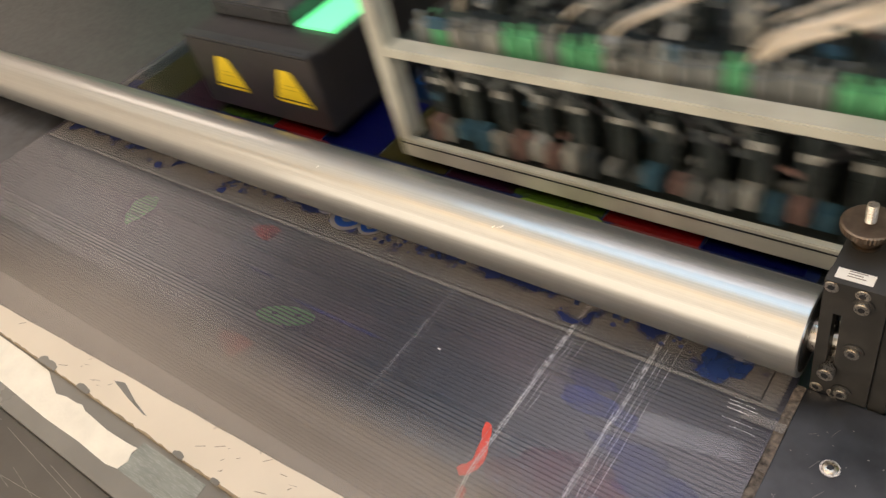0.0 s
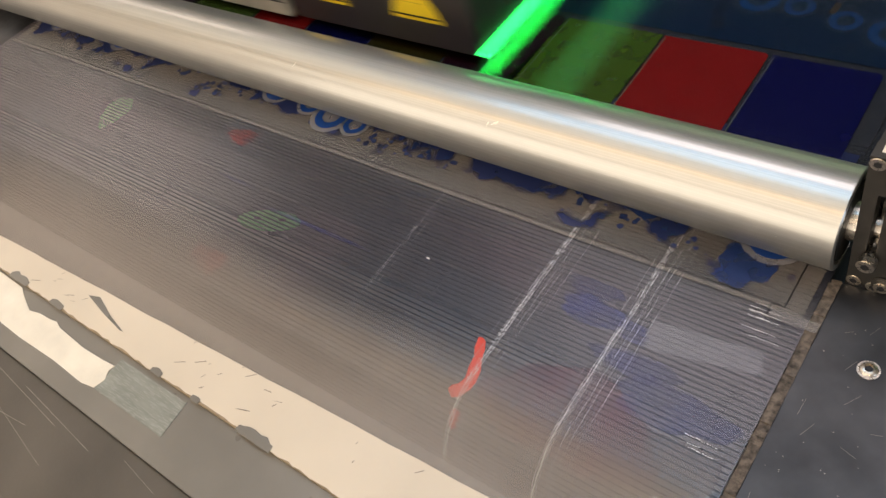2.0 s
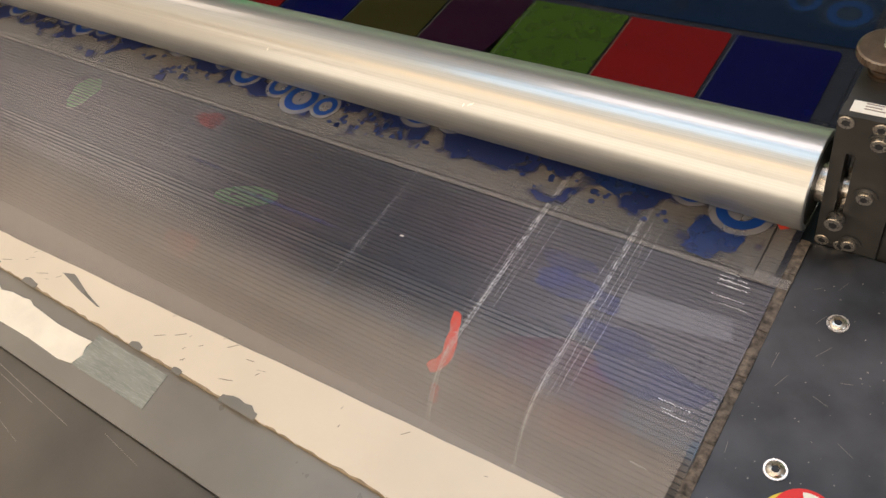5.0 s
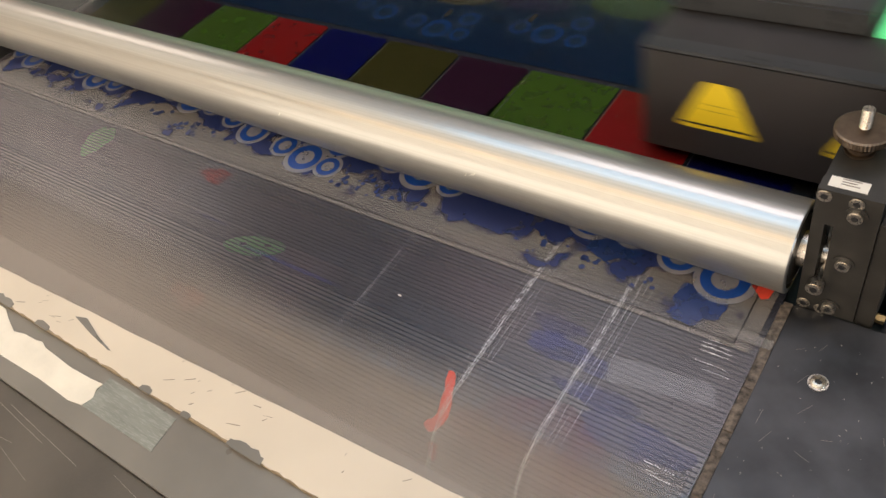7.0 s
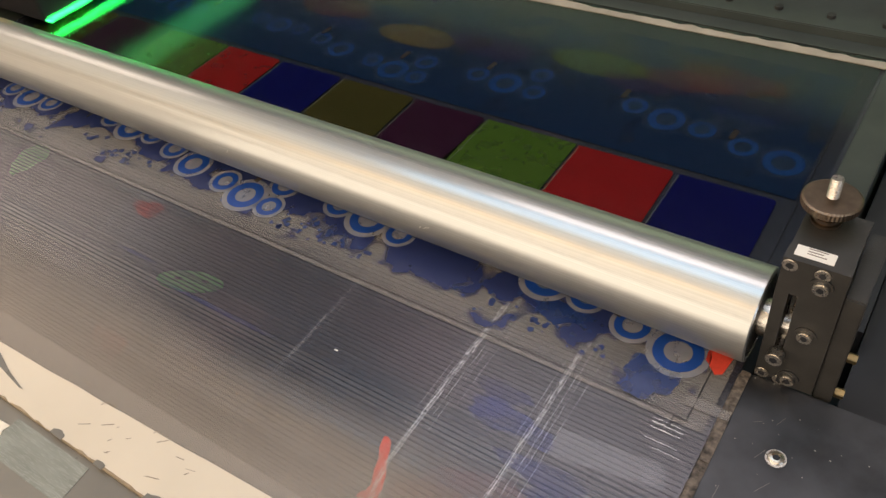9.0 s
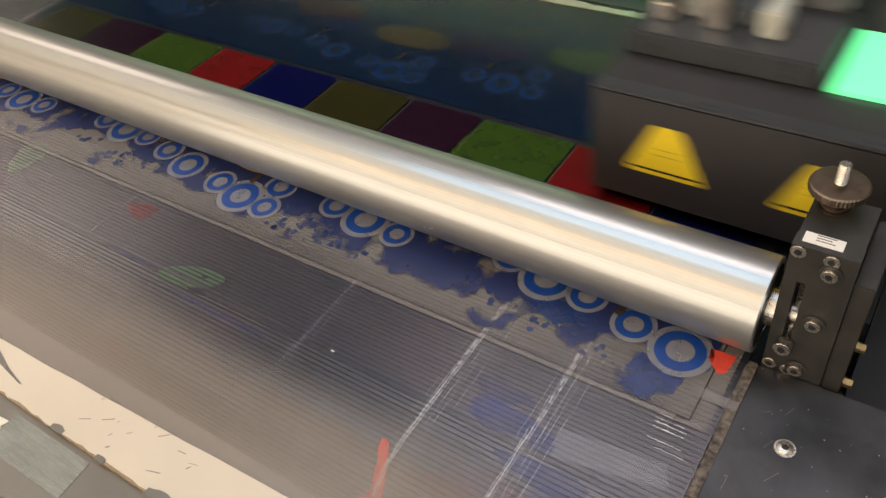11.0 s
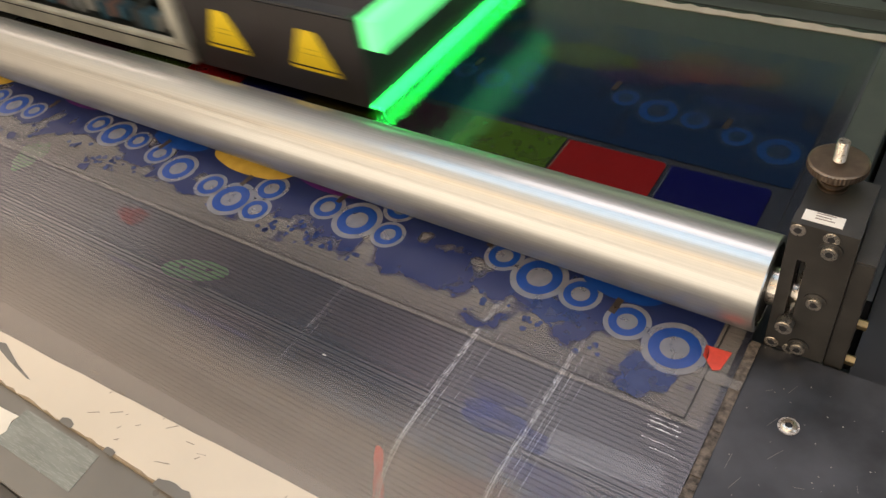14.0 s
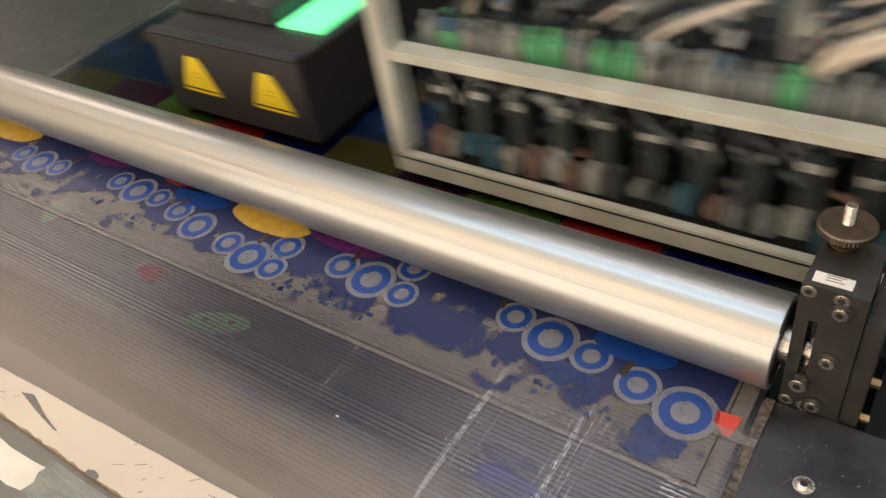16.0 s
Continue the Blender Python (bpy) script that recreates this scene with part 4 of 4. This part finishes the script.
def lamp_box(x0, x1, right_lamp, glow):
    """One lamp housing, from x0 to x1 in the carriage's space."""
    w = x1 - x0
    side_name = "lamp_box"
    bm = bmesh.new()
    vsn = box(bm, x0, x1, CY, CY + 0.30, CZ, 1.103)
    b = finish(side_name, bm, M_CARR, car, "dark grey lamp housing", 0.0015)
    slab("top_edge", x0 + 0.001, x1 - 0.001, CY - 0.0015, CY + 0.012, 1.1032, 1.1062, M_CARR2, b, 0.0006)
    g0, g1 = x0 + glow[0] * w, x0 + glow[1] * w
    la, lb = (g1 + 0.004, x1 - 0.002) if right_lamp else (x0 + 0.002, g0 - 0.004)
    slab("top_ledge", la, lb, CY + 0.050, CY + 0.30, 1.1035, 1.122, M_CARR2, b, 0.002)
    slab("upper_cover", la + 0.01, lb - 0.005, CY + 0.12, CY + 0.30, 1.122, 1.165, mat("cover_metal", (0.2, 0.2, 0.2), 0.35, 0.6), b, 0.004)
    for k in range(5):
        slab("hose_fitting", la + 0.012 + 0.019 * k, la + 0.026 + 0.019 * k, CY + 0.07 + 0.012 * (k % 2), CY + 0.10, 1.122, 1.136 + 0.006 * (k % 3), (M_SCREW, M_HEADL, M_SCREW, M_CABLE, M_FRAME)[k], b, 0.002)
    for f0 in ((0.085, 0.575) if right_lamp else (0.10, 0.595)):
        tx = x0 + f0 * w + 0.0080
        tw, th = 0.057, 0.043
        zb = 1.040
        bm = bmesh.new()
        o = [(tx + tw * 0.5 + tw * 0.5 * s * k, zb + th * h) for s, k, h in ((-1, 0.94, 0.0), (1, 0.94, 0.0), (1, 1.0, 0.06), (1, 0.36, 0.94), (1, 0.28, 1.0), (-1, 0.28, 1.0), (-1, 0.36, 0.94), (-1, 1.0, 0.06))]
        bm.faces.new([bm.verts.new((x, CY - 0.0006, z)) for x, z in o])
        tri = finish("warning_label", bm, M_YELLOW, b, "yellow warning label")
        slab("label_bar", tx + tw * 0.06, tx + tw * 0.94, CY - 0.0012, CY - 0.0007, zb + th * 0.09, zb + th * 0.125, M_LINE, tri)
        for q in range(2):
            slab("label_bar", tx + tw * (0.3 + 0.04 * q), tx + tw * (0.7 - 0.04 * q), CY - 0.0010, CY - 0.0007, zb + th * (0.42 + 0.12 * q), zb + th * (0.44 + 0.12 * q), mat("ochre_bar", (0.5, 0.37, 0.02), 0.5), tri)
    slab("lamp_window", g0, g1, CY + (0.058 if right_lamp else 0.052), CY + (0.16 if right_lamp else 0.135), 1.1032, 1.1065, M_GLOWHOT, b, label="glowing green lamp window")
    if right_lamp:
        slab("side_glow", x1 + 0.0005, x1 + 0.020, CY + 0.004, CY + 0.30, 1.073, 1.103, M_GLOW, b, 0.001, "glowing green lamp bar")
        slab("lamp_lens", x1 + 0.0005, x1 + 0.003, CY + 0.006, CY + 0.29, CZ + 0.0003, CZ + 0.0028, M_GLOWLENS, b, label="green curing lamp lens")
        slab("under_glow", x1 - 0.005, x1 - 0.0005, CY + 0.004, CY + 0.30, CZ - 0.0014, CZ - 0.0002, M_GLOWLOW, b, label="green curing light slit")
    else:
        slab("under_glow", x0 - 0.008, x0 - 0.001, CY + 0.06, CY + 0.30, CZ + 0.03, CZ + 0.050, M_GLOWDIM, b, label="green curing light slit")
    return b


M_GLOWLENS = mat("green_lamp_lens", (0.03, 1.0, 0.14), 0.4, emit=10.0, var=0.0)
M_GLOWDIM = mat("green_led_dim", (0.02, 1.0, 0.3), 0.4, emit=22.0, var=0.0)
lamp_box(-0.312, -0.098, False, (0.68, 0.94))
lamp_box(0.528, 0.756, True, (0.20, 0.44))

# open head rack between the boxes
FW = 0.516
rk = new("head_rack")
rk.parent = car
rk.empty_display_size = 0.05
bm = bmesh.new()
box(bm, 0, FW, CY, CY + 0.008, CZ - 0.003, CZ + 0.019)
finish("bottom_rail", bm, M_FRAME, rk, "white metal bottom rail", 0.001)
# No cut here: the groove's shade is a black line on the rail.
slab("groove_shade_line", 0.004, FW - 0.004, CY - 0.0006, CY - 0.0001, CZ + 0.0135, CZ + 0.0150, M_LINE, rk)
slab("middle_rail", 0, FW, CY, CY + 0.02, 1.125, 1.1345, M_FRAME, rk, 0.001, "white metal middle rail")
slab("top_rail", 0, FW, CY, CY + 0.02, 1.250, 1.270, M_FRAME, rk, 0.001)
for x in (0.0, FW - 0.016):
    slab("post", x, x + 0.016, CY - 0.001, CY + 0.02, CZ + 0.019, 1.256, M_FRAME, rk, 0.001, "white metal post")
    slab("rear_post", x, x + 0.016, CY + 0.26, CY + 0.28, CZ + 0.019, 1.275, M_FRAME, rk)
slab("side_gusset", FW - 0.008, FW - 0.004, CY + 0.02, CY + 0.07, CZ + 0.02, 1.10, M_FRAME, rk)
slab("base_tray", 0.004, FW - 0.004, CY + 0.008, CY + 0.28, CZ, CZ + 0.004, M_HEAD, rk)
slab("back_panel", 0.004, FW - 0.004, CY + 0.28, CY + 0.284, CZ, 1.27, M_DARK, rk)
slab("head_shelf", 0.004, FW - 0.004, CY + 0.03, CY + 0.25, 1.118, 1.122, M_HEAD, rk)
rc = random.Random(21)
M_VALVE = mat("pale_green_valve", (0.13, 0.42, 0.20), 0.35, var=0.3, scale=90)
for i in range(12):
    x = 0.030 + i * 0.0385
    for row in range(2):
        yb = CY + 0.030 + row * 0.085
        h = rc.uniform(0.080, 0.094)
        bm = bmesh.new()
        box(bm, x, x + 0.017, yb, yb + 0.03, CZ + 0.030, CZ + h)
        box(bm, x + 0.003, x + 0.014, yb + 0.006, yb + 0.026, CZ + 0.004, CZ + 0.030)
        hd = finish("print_head", bm, M_HEAD, rk, "dark print head", 0.001)
        lz = CZ + rc.uniform(0.066, 0.072)
        slab("head_label", x + rc.uniform(0.0, 0.003), x + rc.uniform(0.014, 0.019), yb - 0.0008, yb - 0.0002, lz, lz + rc.uniform(0.006, 0.009), M_HEADL, hd)
        bm = bmesh.new()
        cyl(bm, (x + 0.0085, yb + 0.012, CZ + h), (0, 0, 1), 0.0045, 0.012, 12)
        finish("ink_port", bm, rc.choice((M_HEADL, M_CABLE, M_BLUEPLUG, M_PINKPLUG, M_CABLE, M_CABLE)), hd, bevel=0.0008)
    for k in range(2):
        px = x + 0.019 * k + rc.uniform(-0.004, 0.004)
        bm = bmesh.new()
        box(bm, px, px + rc.uniform(0.008, 0.014), CY + 0.014, CY + 0.030, CZ + 0.012 + 0.012 * rc.random(), CZ + rc.uniform(0.030, 0.040))
        finish("front_plug", bm, rc.choice((M_HEADL, M_PINKPLUG, M_HEADL, M_CABLE, M_BLUEPLUG, M_HOSE)), rk, bevel=0.001)
        vx = x + 0.0195 * k
        bm = bmesh.new()
        cyl(bm, (vx + 0.006, CY + 0.036, 1.122), (0, 0, 1), 0.0078, rc.uniform(0.020, 0.026), 14)
        cyl(bm, (vx + 0.006, CY + 0.036, 1.140), (0, 0, 1), 0.0035, rc.uniform(0.012, 0.020), 10)
        finish("valve", bm, rc.choice((M_VALVE, M_VALVE, M_VALVE, M_HOSE, M_HEADL)), rk, bevel=0.0010)
    bm = bmesh.new()
    box(bm, x, x + 0.015, CY + 0.10, CY + 0.13, 1.122, 1.122 + rc.uniform(0.03, 0.07))
    finish("manifold_block", bm, rc.choice((M_HEAD, M_CABLE, M_HEAD, M_HEADL)), rk, bevel=0.001)


for i in range(150):
    x, y = rc.uniform(0.02, FW - 0.045), CY + rc.uniform(0.016, 0.09)
    z = rc.choice((CZ + rc.uniform(0.012, 0.095), 1.14 + rc.uniform(0, 0.08)))
    a, b, c = rc.uniform(0.004, 0.02), rc.uniform(0.004, 0.012), rc.uniform(0.003, 0.012)
    bm = bmesh.new()
    box(bm, x, x + a, y, y + b, z, z + c)
    bmesh.ops.rotate(bm, verts=bm.verts, cent=(x, y, z), matrix=Euler((rc.uniform(-0.4, 0.4), rc.uniform(-0.5, 0.5), rc.uniform(-0.6, 0.6))).to_matrix())
    finish("hose_clip", bm, rc.choice((M_HEADL, M_CABLE, M_HEAD, M_HOSE, M_HOSE, M_BLUEPLUG, M_PINKPLUG, M_CABLE)), rk, bevel=0.0008)


def tube(name, pts, r, material, parent):
    cu = bpy.data.curves.new(name, "CURVE")
    cu.dimensions, cu.bevel_depth, cu.bevel_resolution, cu.resolution_u = "3D", r, 2, 8
    sp = cu.splines.new("NURBS")
    sp.points.add(len(pts) - 1)
    for p, q in zip(sp.points, pts):
        p.co = (*q, 1)
    sp.use_endpoint_u, sp.order_u = True, 4
    cu.materials.append(material)
    ob = new(name, cu)
    ob.parent = parent
    return ob


for i in range(120):
    x = rc.uniform(0.03, FW - 0.05)
    x2 = x + rc.uniform(-0.06, 0.06)
    x2 = min(max(x2, 0.02), FW - 0.03)
    y = CY + rc.uniform(0.03, 0.12)
    z0 = CZ + rc.uniform(0.05, 0.07)
    tube("ink_hose", [(x, y, z0), (x + rc.uniform(-0.01, 0.01), y - 0.01, z0 + 0.02), (x2, y + rc.uniform(-0.02, 0.01), 1.10), (x2, y + 0.02, 1.125)], rc.uniform(0.0013, 0.0024), rc.choice((M_CABLE, M_LINE, M_HOSE, M_CABLE, M_HOSE, M_LINE, M_HEADL)), rk)
for i in range(26):
    x = rc.uniform(0.03, 0.35)
    y = CY + rc.uniform(0.03, 0.14)
    tube("signal_cable", [(x, y, 1.145), (x + 0.02, y - 0.01, 1.18 + rc.uniform(0, 0.02)), (x + 0.10, y, 1.175 + rc.uniform(0, 0.03)), (x + 0.15, y + 0.02, 1.23)], rc.uniform(0.0015, 0.0035), rc.choice((M_CABLE, M_LINE, M_HOSE, M_CREAM)), rk)


# ---- what moves ----
def carriage_x(t):
    """Left end of the head rack: an even run with a soft turn at both ends."""
    full, left, ta, high, low = 4.012, 2.027, 0.30, 0.310, -1.824
    u = (t - 7.270) % full          # 0 at a right-hand turn
    way, span, sign, start = (u, left, -1, high) if u < left else (u - left, full - left, 1, low)
    v = (high - low) / (span - ta)
    if way < ta:
        s = 0.5 * v / ta * way * way
    elif way < span - ta:
        s = v * (way - ta / 2)
    else:
        s = high - low - 0.5 * v / ta * (span - way) ** 2
    return start + sign * s


def belt_rows():
    rows = [(0.0, pose(0, 0, 0))]
    for k, t in enumerate(TURNS):
        rows.append((t - 0.10, pose(0, -STEP * k, 0)))
        rows.append((t + 0.10, pose(0, -STEP * (k + 1), 0)))
    rows.append((16.0, pose(0, -STEP * 8, 0)))
    return rows


def motions():
    walk(car, [(i * 0.1, pose(carriage_x(i * 0.1), 0, 0)) for i in range(161)])
    walk(BELT_FLAT, belt_rows())
    for strip, mid in STRIP_PARTS:
        walk(strip, [(t, belt_pose(mid + m.translation.y)) for t, m in belt_rows()])
    walk(FILM, belt_rows())
    turn = []
    base = roller.matrix_basis.copy()
    for t, m in belt_rows():
        turn.append((t, base @ ROLLER_TURN @ pose(0, 0, 0, math.degrees(-m.translation.y / RR), 0, 0)))
    walk(roller, turn)


motions()
